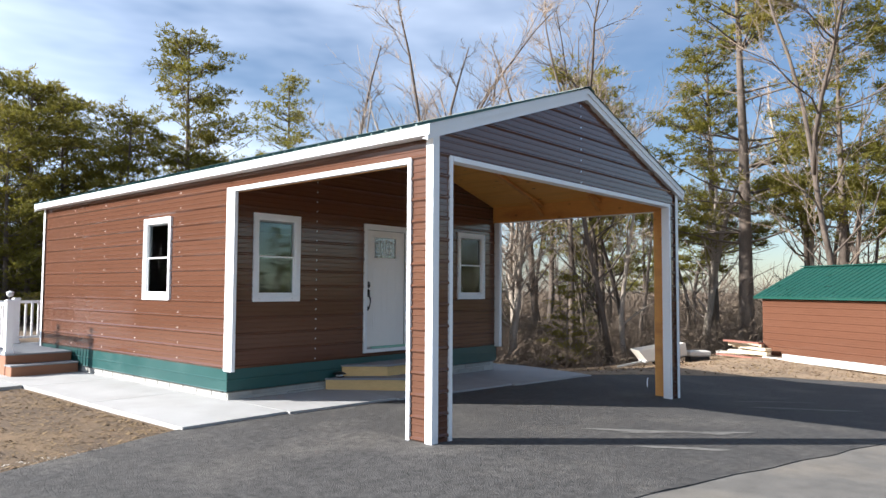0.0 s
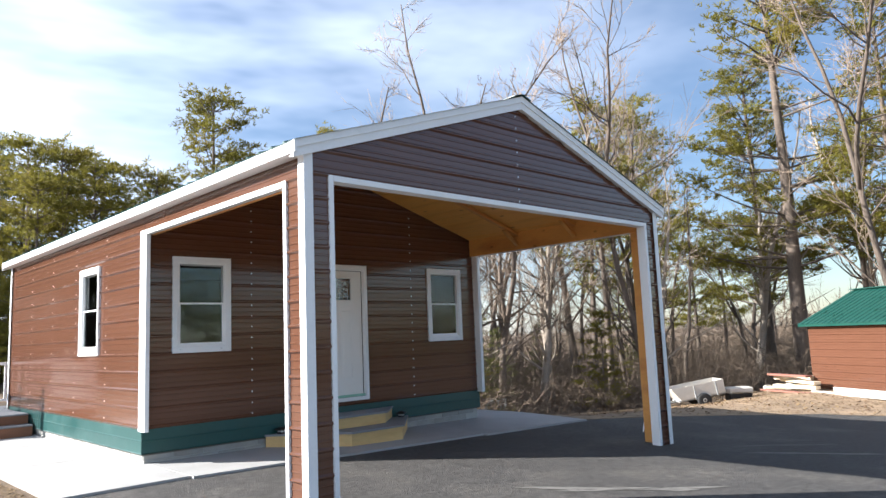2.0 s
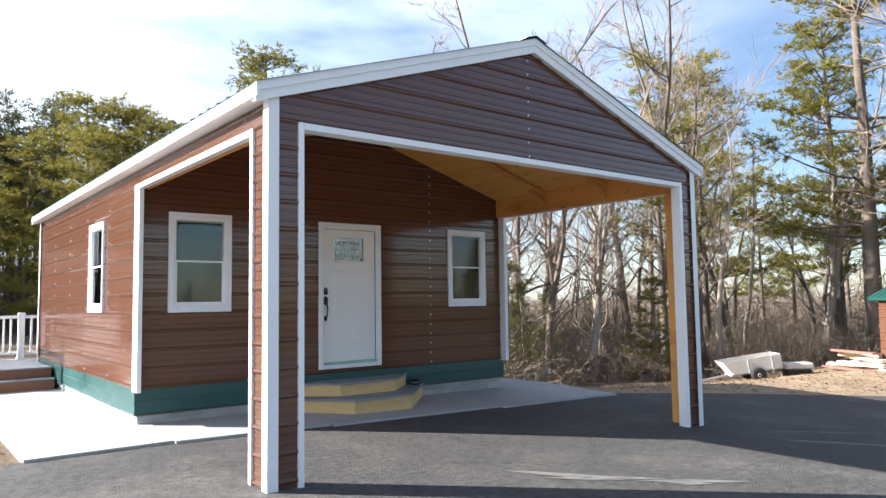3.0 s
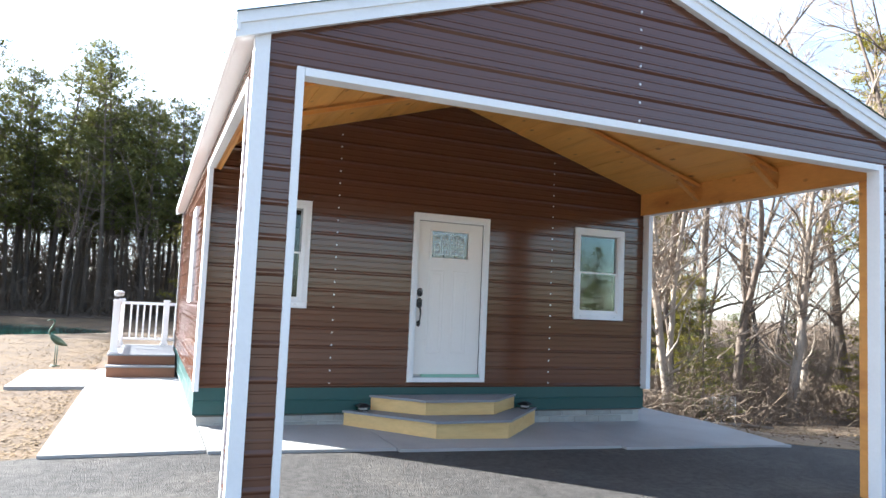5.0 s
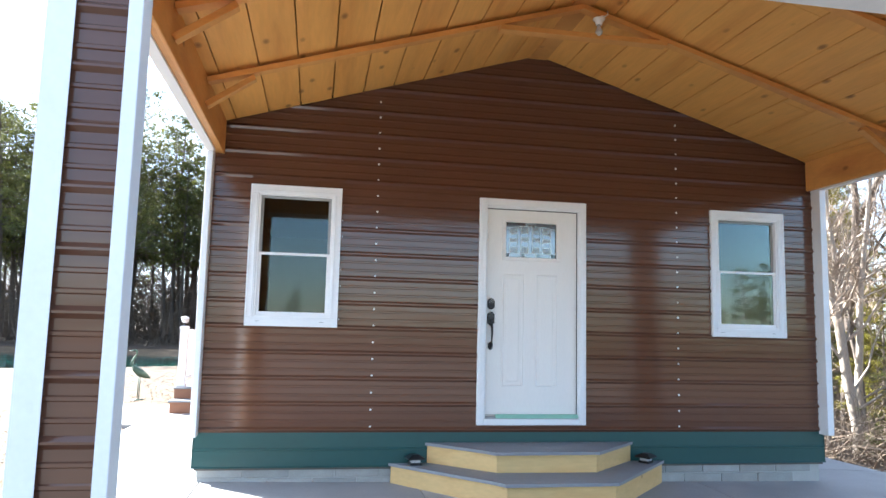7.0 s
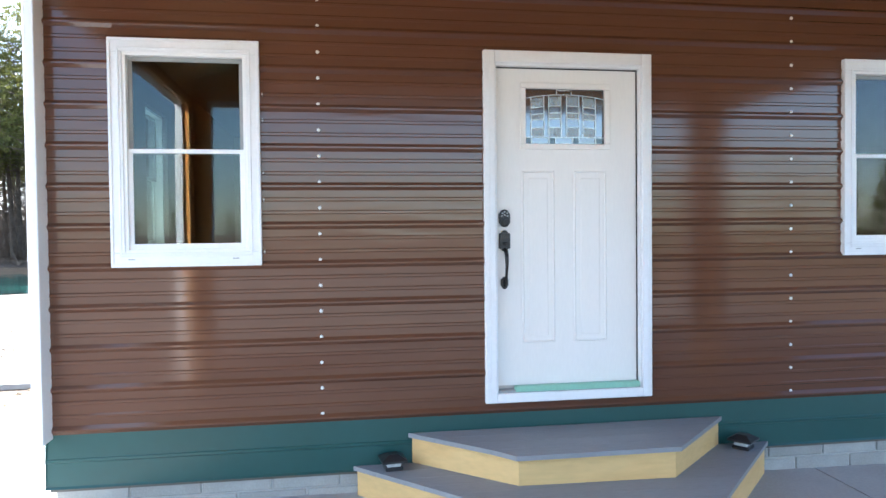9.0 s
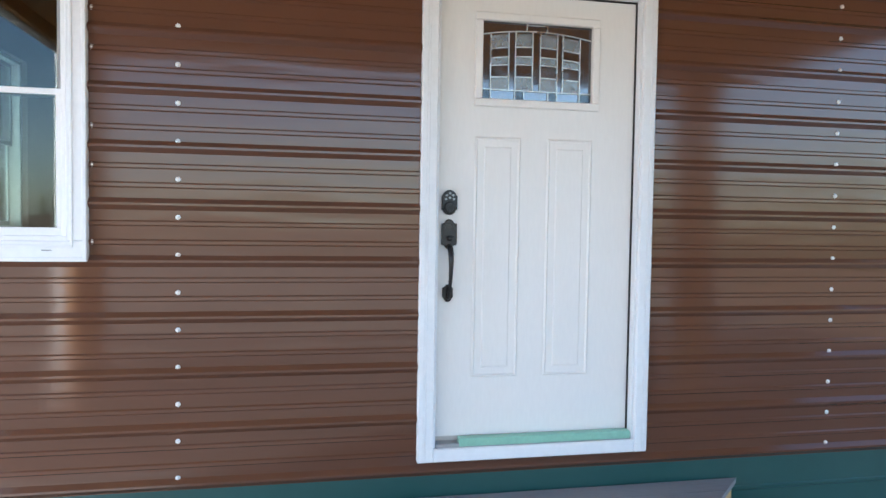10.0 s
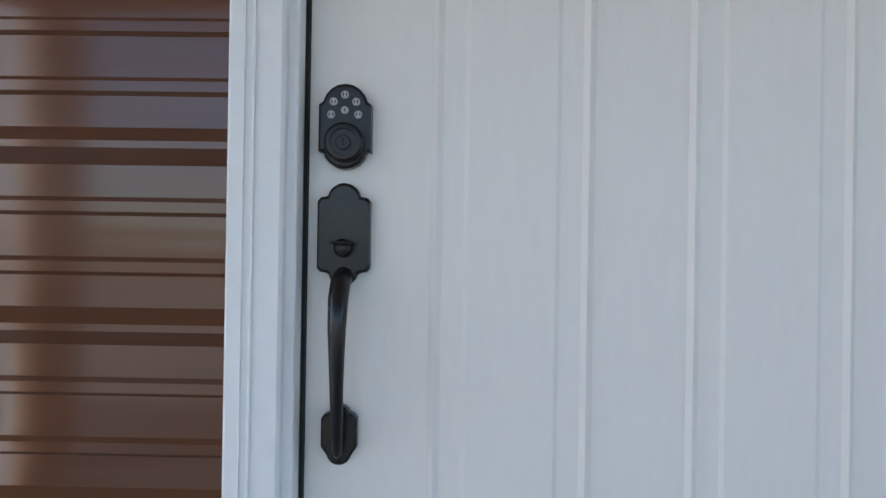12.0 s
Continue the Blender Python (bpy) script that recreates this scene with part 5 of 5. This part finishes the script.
part("frame", box(-0.5, 0.4, -0.25, 0.25, 0.12, 0.42, 0.03), BLACK_PLASTIC, box_thing)
part("foot", box(-0.4, 0.3, -0.2, 0.2, -0.05, 0.12, 0.01), BLACK_PLASTIC, box_thing)


# ---------------------------------------------------------------- trees
def wander(rng, start, way, length, bends, sway, lift=0.0):
    pts, p, d = [start.copy()], start.copy(), way.normalized()
    for _ in range(bends):
        d = (d + Vector((rng.uniform(-sway, sway), rng.uniform(-sway, sway), rng.uniform(-sway, sway) * 0.6 + lift))).normalized()
        p = p + d * (length / bends)
        pts.append(p.copy())
    return pts


def along(pts, t):
    s = t * (len(pts) - 1)
    i = min(int(s), len(pts) - 2)
    return pts[i].lerp(pts[i + 1], s - i), (pts[i + 1] - pts[i]).normalized()


def side_way(rng, d, spread):
    v = Vector((rng.gauss(0, 1), rng.gauss(0, 1), rng.gauss(0, 1)))
    v = (v - d * v.dot(d)).normalized()
    return (d * math.cos(spread) + v * math.sin(spread)).normalized()


def bare_tree(seed, height, girth, fork=0.35, twigs=5, bark=BARK, limbs=13, label="", sub=3):
    rng = random.Random(seed)
    tv, tf, wv, wf = [], [], [], []
    stems = [wander(rng, Vector((0, 0, -0.3)), Vector((rng.uniform(-.06, .06), rng.uniform(-.06, .06), 1)), height, 9, 0.15, 0.03)]
    add_tube(tv, tf, stems[0], [girth * (1.25 if i == 0 else 1) * (1 - i / 9.6) + 0.012 for i in range(10)], 8)
    if rng.random() < fork * 2:
        s, d = along(stems[0], rng.uniform(0.12, 0.4))
        stems.append(wander(rng, s, side_way(rng, d, 0.32), height * 0.62, 7, 0.16, 0.05))
        add_tube(tv, tf, stems[1], [girth * 0.62 * (1 - i / 7.6) + 0.01 for i in range(8)], 7)
    for si, st in enumerate(stems):
        for k in range(limbs if si == 0 else limbs * 2 // 3):
            t = rng.uniform(0.14, 0.97) if k else 0.985
            s, d = along(st, t)
            ln = height * (0.07 + 0.27 * (1 - t)) * rng.uniform(0.5, 1.3)
            br = wander(rng, s, side_way(rng, d, rng.uniform(0.45, 1.15)), ln, 5, 0.42, 0.08)
            r0 = max(0.010, girth * (1.02 - t) * 0.33)
            add_tube(tv, tf, br, [r0 * (1 - i / 5.5) + 0.005 for i in range(6)], 5, False)
            for _ in range(twigs):
                q, e = along(br, rng.uniform(0.2, 1.0))
                tw = wander(rng, q, side_way(rng, e, rng.uniform(0.3, 0.9)), ln * rng.uniform(0.25, 0.55), 3, 0.32, 0.08)
                add_tube(wv, wf, tw, [0.011, 0.009, 0.007, 0.004], 3, False)
                for _ in range(sub):
                    q2, e2 = along(tw, rng.uniform(0.2, 1.0))
                    t2 = wander(rng, q2, side_way(rng, e2, rng.uniform(0.3, 0.8)), ln * rng.uniform(0.12, 0.28), 2, 0.2, 0.08)
                    add_tube(wv, wf, t2, [0.007, 0.006, 0.003], 3, False)
    t = thing("bare_tree", label or "leafless grey-brown hardwood tree at the edge of the woods", "tree", "bare trees")
    raw("trunk", tv, tf, bark, t, True)
    raw("crown", wv, wf, TWIG, t)
    return t


def tuft(rng, v, f, p, way, size, n=7):
    """A flat spray of needle blades that opens along way."""
    for _ in range(n):
        d = (way * rng.uniform(0.1, 1.0) + Vector((rng.gauss(0, 0.65), rng.gauss(0, 0.65), rng.gauss(0.12, 0.38)))).normalized()
        s = d.cross(Vector((rng.gauss(0, 1), rng.gauss(0, 1), rng.gauss(0, 1)))).normalized() * size * 0.105
        l = size * rng.uniform(0.6, 1.1)
        b = len(v)
        o = p + d * l * 0.12
        v.extend((o - s * 0.5, o + s * 0.5, p + d * l * 0.7 + s, p + d * l))
        f.append((b, b + 1, b + 2, b + 3))


def pine(seed, height, girth, bare=0.35, reach=0.24, whorls=24, clumps=6, sprays=6, size=0.26, blades=8, label="", leaf=None, thin=0.16, taper=0.6, gap=(2.0, 2.0)):
    """A white pine: straight stem, tiers of level limbs with upturned ends, flat clumps of needle sprays, gaps between."""
    rng = random.Random(seed)
    tv, tf, nv, nf = [], [], [], []
    stem = wander(rng, Vector((0, 0, -0.3)), Vector((rng.uniform(-.03, .03), rng.uniform(-.03, .03), 1)), height, 10, 0.02, 0.03)
    add_tube(tv, tf, stem, [girth * (1.2 if i == 0 else 1) * (1 - i / 10.4) + 0.015 for i in range(11)], 8)
    for w in range(whorls):
        t = bare + (0.985 - bare) * (w + rng.uniform(-0.3, 0.3)) / whorls
        t = min(0.985, max(bare * 0.8, t))
        s, d = along(stem, t)
        top = (t - bare) / (1 - bare)
        for k in range(rng.randint(3, 6)):
            if rng.random() < (0.85 if gap[0] < t < gap[1] else thin) and top < 0.85:
                continue
            a = rng.uniform(0, 2 * math.pi)
            ln = height * reach * ((1 - top) ** taper * 0.95 + 0.06) * rng.uniform(0.45, 1.2)
            lift = 0.05 + 0.6 * top
            br = wander(rng, s, Vector((math.cos(a), math.sin(a), lift * rng.uniform(0.2, 1.1))), ln, 4, 0.14, 0.08)
            add_tube(tv, tf, br, [max(0.01, girth * 0.15 * (1 - i / 4.6)) + 0.004 for i in range(5)], 4, False)
            for c in range(max(2, round(clumps * (0.35 + 0.65 * (1 - top))))):
                q, e = along(br, rng.uniform(0.28, 1.0) ** 0.7 if c else 1.0)
                out = side_way(rng, e, rng.uniform(0.2, 1.1))
                out.z *= 0.4
                q = q + out * rng.uniform(0.05, 0.22) * min(ln, 2.2)
                wide = size * rng.uniform(0.9, 1.5)
                for _ in range(sprays):
                    g = q + Vector((rng.gauss(0, 1) * wide, rng.gauss(0, 1) * wide, rng.gauss(0, 0.3) * wide))
                    tuft(rng, nv, nf, g, (out + Vector((0, 0, 0.4))).normalized(), size * rng.uniform(0.75, 1.3), blades)
    # dead stubs below the crown
    for _ in range(14):
        s, d = along(stem, rng.uniform(0.1, max(0.15, bare)))
        br = wander(rng, s, side_way(rng, d, rng.uniform(1.2, 1.7)), rng.uniform(0.5, 2.2), 3, 0.2, -0.02)
        add_tube(tv, tf, br, [0.028, 0.02, 0.014, 0.006], 4, False)
    t = thing("pine_tree", label or "tall white pine with ragged yellow-green needle sprays", "tree", "pine trees")
    raw("trunk", tv, tf, BARK, t, True)
    raw("crown", nv, nf, leaf or NEEDLE, t)
    return t


def put(t, x, y, turn=0.0, s=1.0, sink=0.0, lean=0.0):
    t.matrix_basis = pose(x, y, ground_z(x, y) - 0.05 - sink, lean, 0, turn) @ Matrix.Diagonal((s, s, s, 1))


def again(t, x, y, turn=0.0, s=1.0, lean=0.0):
    c = copy_thing(t, pose(x, y, ground_z(x, y) - 0.05, lean, 0, turn))
    c.scale = (s, s, s)
    return c


BT = [bare_tree(11, 14, 0.19, bark=BARK_PALE, limbs=24, twigs=8, fork=0.9), bare_tree(12, 17, 0.22, limbs=22, twigs=8), bare_tree(13, 11, 0.13, bark=BARK_PALE, limbs=20, twigs=7), bare_tree(14, 19, 0.15, limbs=24, twigs=8, fork=0.9), bare_tree(15, 9, 0.09, limbs=19, twigs=7), bare_tree(16, 15, 0.18, fork=0.9, limbs=20, twigs=8)]
BF = [bare_tree(41, 13, 0.14, twigs=4, sub=1), bare_tree(42, 16, 0.18, twigs=4, sub=1), bare_tree(43, 11, 0.11, twigs=4, sub=1), bare_tree(44, 17, 0.19, twigs=4, sub=1)]
for k, t in enumerate(BF):
    put(t, 20 + 7 * k, 24 + 5 * k, 40 * k, 1.0)
PT = [pine(21, 15, 0.2, bare=0.10, reach=0.27, whorls=30, clumps=7, sprays=7, size=0.25, taper=0.5),
      pine(22, 21, 0.36, bare=0.25, reach=0.23, whorls=26, clumps=9, sprays=9, size=0.27, thin=0.2, taper=0.4, gap=(0.50, 0.66)),
      pine(23, 17, 0.22, bare=0.28, reach=0.21, whorls=22, clumps=6, sprays=7, size=0.27, thin=0.28, taper=0.5),
      pine(24, 19, 0.24, bare=0.42, reach=0.17, whorls=18, clumps=6, sprays=7, size=0.3, thin=0.3),
      pine(25, 12, 0.15, bare=0.04, reach=0.30, whorls=28, clumps=7, sprays=7, size=0.24, taper=0.55)]
FAR_PINE = "tall pine with shade-darkened needles in the wood beyond the pond"
PF = [pine(31, 19, 0.22, bare=0.40, reach=0.17, whorls=18, clumps=4, sprays=4, size=0.42, blades=6, leaf=SHADE_NEEDLE, label=FAR_PINE),
      pine(32, 17, 0.18, bare=0.48, reach=0.15, whorls=16, clumps=4, sprays=4, size=0.42, blades=6, leaf=SHADE_NEEDLE, label=FAR_PINE),
      pine(33, 20, 0.24, bare=0.34, reach=0.19, whorls=19, clumps=4, sprays=4, size=0.44, blades=6, leaf=SHADE_NEEDLE, label=FAR_PINE)]
HEM = pine(35, 9, 0.10, bare=0.05, reach=0.26, whorls=22, clumps=4, sprays=5, size=0.22, blades=6, leaf=SHADE_NEEDLE, label="young shaded evergreen under the leafless trees", taper=0.8)

# singled-out trees: kind, x, y, turn, scale
put(BT[0], 17.4, 9.9, 20, 1.0)
put(BT[1], 15.0, 12.0, 100, 0.95)
put(BT[2], 12.6, 10.4, 0, 0.9)
put(BT[3], 21.6, 7.2, 50, 1.0)
put(BT[4], 10.6, 9.4, 70, 0.95)
put(BT[5], 23.4, 8.6, 210, 1.0)
put(PT[1], 27.9, 3.1, 30, 1.08)
put(PT[0], 10.3, 25.6, 0, 1.16)
put(PT[2], 24.4, 36.3, 60, 1.2)
put(PT[3], 33.0, 14.0, 0, 1.0)
put(PF[0], -6.0, 44.0, 0, 1.0)
put(PF[1], -12.0, 46.0, 0, 1.0)
put(PF[2], -20.0, 43.0, 0, 1.0)
put(PT[4], 3.0, 34.0, 0, 1.0)
put(HEM, 12.6, 9.0, 0, 0.45)
for x, y, turn, s in ((17.5, 12.5, 80, 0.42), (11.0, 12.5, 130, 0.45), (23.0, 14.5, 10, 0.45), (15.5, 16.0, 300, 0.6), (9.2, 11.2, 250, 0.5), (28.0, 12.0, 160, 0.5), (12.5, 19.0, 210, 0.7)):
    again(HEM, x, y, turn, s)
for k, x, y, turn, s in ((3, 14.6, 13.5, 140, 0.95), (1, 23.5, 12.5, 250, 1.0), (5, 16.0, 6.1, 80, 0.9), (0, 12.0, 9.2, 200, 0.8), (2, 7.4, 6.4, 120, 0.85), (2, 9.0, 8.8, 220, 0.95), (4, 6.6, 5.4, 10, 0.8),
                         (4, 11.4, 4.6, 150, 0.85), (2, 14.8, 4.4, 300, 0.8), (3, 27.0, 9.0, 20, 1.0), (1, 30.0, 16.0, 90, 1.0), (5, 22.0, 16.5, 10, 1.0), (0, 28.5, 5.5, 330, 1.0), (0, 20.0, 11.5, 77, 0.9),
                         (4, 13.0, 5.6, 33, 1.0), (5, 10.8, 10.8, 166, 0.75), (1, 9.8, 14.0, 12, 0.8), (3, 24.5, -2.0, 45, 1.0), (5, 30.0, -5.0, 45, 1.0), (2, 21.5, 3.0, 15, 1.0), (0, 32, 0.5, 120, 1.1), (4, 18.2, 3.6, 200, 0.9)):
    again(BT[k], x, max(y, wood_edge(x) + 0.8 + 0.25 * (k + turn % 7)) if x < 24 else y, turn, s)
for k, x, y, turn, s in ((2, 27.8, -1.2, 200, 1.0), (1, 30.5, -3.8, 120, 0.95), (3, 22.0, 9.5, 100, 0.8), (4, 14.2, 11.5, 30, 0.42), (4, 19.3, 8.2, 10, 0.36), (2, 29.5, 12.0, 200, 0.95), (1, 34.0, 7.0, 330, 0.9)):
    again(PT[k], x, y, turn, s)
# pines behind the cabin
for k, x, y, turn, s in ((4, 5.0, 33.5, 30, 1.18), (0, 2.4, 29.5, 120, 0.84), (2, 15.0, 36.0, 10, 0.82), (4, 7.5, 34.0, 210, 1.22), (0, 0.2, 33.0, 300, 0.74), (2, 29.5, 36.0, 150, 0.9), (0, 31.5, 34.0, 33, 0.9),
                         (4, 3.4, 27.5, 140, 0.98), (4, 16.5, 28.5, 99, 0.85), (0, 5.6, 29.5, 40, 0.86), (4, 8.2, 28.6, 190, 1.02), (4, 2.0, 26.0, 260, 0.82), (4, 13.6, 30.0, 20, 0.98), (0, 20.0, 33.0, 200, 0.88),
                         (4, 6.9, 25.6, 10, 1.02), (0, 25.4, 28.5, 80, 0.93), (4, 22.0, 27.5, 310, 1.05), (4, 28.0, 30.5, 130, 1.1)):
    again(PT[k], x, y, turn, s)
rng = random.Random(77)
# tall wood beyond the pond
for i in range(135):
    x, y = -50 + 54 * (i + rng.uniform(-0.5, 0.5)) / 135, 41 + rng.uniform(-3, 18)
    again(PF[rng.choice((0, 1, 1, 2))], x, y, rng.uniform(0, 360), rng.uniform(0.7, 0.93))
for i in range(66):
    x, y = -48 + 84 * (i + rng.uniform(-0.5, 0.5)) / 66, 37 + rng.uniform(-1, 16)
    again(BF[rng.choice((0, 1, 2, 3))], x, y, rng.uniform(0, 360), rng.uniform(0.6, 0.9))
# deep wood to the right
for i in range(52):
    a = radians(rng.uniform(-14, 66))
    r = rng.uniform(20, 62)
    x, y = 4 + r * math.cos(a), -2 + r * math.sin(a)
    again(BF[rng.choice((0, 1, 2, 3))], x, y, rng.uniform(0, 360), rng.uniform(0.65, 1.0))
for i in range(5):
    a = radians(rng.uniform(-14, 60))
    r = rng.uniform(38, 60)
    again(PT[rng.choice((0, 2, 3))], 4 + r * math.cos(a), -2 + r * math.sin(a), rng.uniform(0, 360), rng.uniform(0.7, 0.95))
# unseen trees added behind the viewer to darken window reflections and the porch wall
for i in range(40):
    a = radians(-28 - 40 * (i + rng.uniform(-0.4, 0.4)) / 40)
    r = rng.uniform(42, 54)
    again(HEM, r * math.cos(a), r * math.sin(a), rng.uniform(0, 360), rng.uniform(0.42, 0.62))
for i in range(64):
    x, y = -45 + 165 * (i + rng.uniform(-0.5, 0.5)) / 64, -rng.uniform(72, 92)
    again(rng.choice((BF[1], PF[0], PF[1], PF[2], PF[2])), x, y, rng.uniform(0, 360), rng.uniform(0.5, 0.72) if x > 25 else rng.uniform(0.2, 0.32))


# ---------------------------------------------------------------- brush, litter, grass
def brush(name, count, spot, low, high, seed, label, thick=1.0):
    rng = random.Random(seed)
    v, f = [], []
    for _ in range(count):
        x, y = spot(rng)
        p = Vector((x, y, ground_z(x, y) - 0.1))
        h = rng.uniform(low, high)
        st = wander(rng, p, Vector((rng.gauss(0, 0.6), rng.gauss(0, 0.6), 1)), h, 4, 0.7, -0.06)
        r = rng.uniform(0.008, 0.022) * thick
        add_tube(v, f, st, [r, r * 0.85, r * 0.7, r * 0.5, r * 0.2], 3, False)
        for _ in range(3):
            q, e = along(st, rng.uniform(0.2, 1.0))
            add_tube(v, f, wander(rng, q, side_way(rng, e, rng.uniform(0.4, 1.1)), h * rng.uniform(0.2, 0.5), 2, 0.5, 0.0), [r * 0.5, r * 0.4, r * 0.2], 3, False)
    return tagged(raw(name, v, f, BRUSH), label, "brush", kind="stuff")


def right_spot(rng):
    while True:
        a = radians(rng.uniform(-6, 75))
        r = rng.uniform(7.5, 36)
        x, y = 3 + r * math.cos(a), 0 + r * math.sin(a)
        if x > 4.8 and y > wood_edge(x) - 0.3:
            return x, y


def deep_spot(rng):
    while True:
        a = radians(rng.uniform(-10, 70))
        r = rng.uniform(18, 58)
        x, y = 4 + r * math.cos(a), 1 + r * math.sin(a)
        if y > wood_edge(x):
            return x, y


brush("brush", 7500, right_spot, 0.5, 2.6, 5, "tangled leafless brush and saplings under the trees")
brush("deep_brush", 4200, deep_spot, 1.2, 4.0, 15, "grey-brown thicket deep in the leafless wood")
brush("far_brush", 3800, lambda r: (r.uniform(-50, 36), r.uniform(36, 58)), 1.0, 7.0, 6, "leafless brush along the far wood edge")
brush("far_wood", 3200, lambda r: (r.uniform(-70, 44), r.uniform(54, 74)), 5.0, 15.0, 26, "dense dark leafless wood in the distance", 4.0)
brush("right_wood", 2200, lambda r: (r.uniform(52, 80), r.uniform(-22, 52)), 2.5, 7.0, 27, "dense dark leafless wood in the distance", 4.0)



def litter(name, count, spot, size, mat, seed, label, category, tall=0.3, lift=0.004):
    rng = random.Random(seed)
    v, f = [], []
    for _ in range(count):
        x, y = spot(rng)
        p = Vector((x, y, rough_z(x, y) + lift))
        a, s = rng.uniform(0, 6.28), rng.uniform(0.5, 1.2) * size
        d = Vector((math.cos(a), math.sin(a), rng.uniform(0, tall))) * s
        q = Vector((-math.sin(a), math.cos(a), rng.uniform(-0.3, 0.3) * tall)) * s * 0.3
        b = len(v)
        v.extend((p - q, p + q, p + d + q * 0.6, p + d - q * 0.6))
        f.append((b, b + 1, b + 2, b + 3))
    return tagged(raw(name, v, f, mat), label, category, kind="stuff")


def lawn_spot(rng):
    while True:
        r = rng.uniform(0, 1) ** 1.6 * 16
        x, y = -4.5 - r, rng.uniform(-4.5, 16)
        if y > asphalt_back(x) + 0.05 and not (-5.55 < x and 3.65 < y < 6.25):
            return x, y


litter("dry_grass", 32000, lawn_spot, 0.045, STRAW, 3, "short dead straw-coloured grass on the lawn", "grass", 0.35)
litter("dead_leaves", 1800, lawn_spot, 0.045, LEAVES, 9, "brown fallen leaves on the lawn", "leaves", 0.3)


def verge_spot(rng):
    while True:
        x, y = rng.uniform(4.4, 26), rng.uniform(-7, 9)
        if y > asphalt_back(min(11.8, x)) + 0.1 if x < 11.7 else True:
            return x, y


litter("verge_leaves", 9000, verge_spot, 0.07, LEAVES, 10, "fallen leaves on the sandy verge", "leaves", 0.35, 0.03)
litter("verge_grass", 5000, verge_spot, 0.08, STRAW, 14, "dead grass on the sandy verge", "grass", 0.6, 0.03)
litter("gravel_bits", 22000, lambda r: (r.uniform(-8, 7), r.uniform(-6.3, -1.45)), 0.024, STONE, 17, "small pale stones scattered on the asphalt", "gravel", 0.5)

# ---------------------------------------------------------------- dusty streaks on the asphalt
DUST = material("pale_dust", (0.15, 0.143, 0.13), 0.95, vary=0.4, scale=9, fine=70, bump=0.3)


def streak(pts, width, seed):
    rng = random.Random(seed)
    v, f = [], []
    for i, (x, y) in enumerate(pts):
        w = width * rng.uniform(0.6, 1.0) * (0.15 if i in (0, len(pts) - 1) else 1)
        for s in (-1, 1):
            q = (x + s * w * 0.6 + rng.uniform(-0.02, 0.02), y + s * w * 0.5)
            v.append((*q, ground_z(*q) + 0.005))
    f = [(2 * i, 2 * i + 1, 2 * i + 3, 2 * i + 2) for i in range(len(pts) - 1)]
    return tagged(raw("dust_streak", v, f, DUST), "pale dusty streak on the black asphalt", "stain", kind="stuff")


for k, (x0, y0, x1, y1, w) in enumerate(((-1.0, -4.35, 0.15, -5.75, 0.10), (-0.9, -4.75, 0.5, -5.9, 0.05), (-1.5, -5.3, -0.9, -6.1, 0.08), (2.9, -5.0, 3.9, -6.4, 0.09), (3.4, -4.6, 4.6, -5.6, 0.05))):
    streak([(x0 + (x1 - x0) * i / 9 + 0.012 * math.sin(i * 2.1 + k), y0 + (y1 - y0) * i / 9 + 0.012 * math.sin(i * 1.3 + k)) for i in range(10)], w, 40 + k)
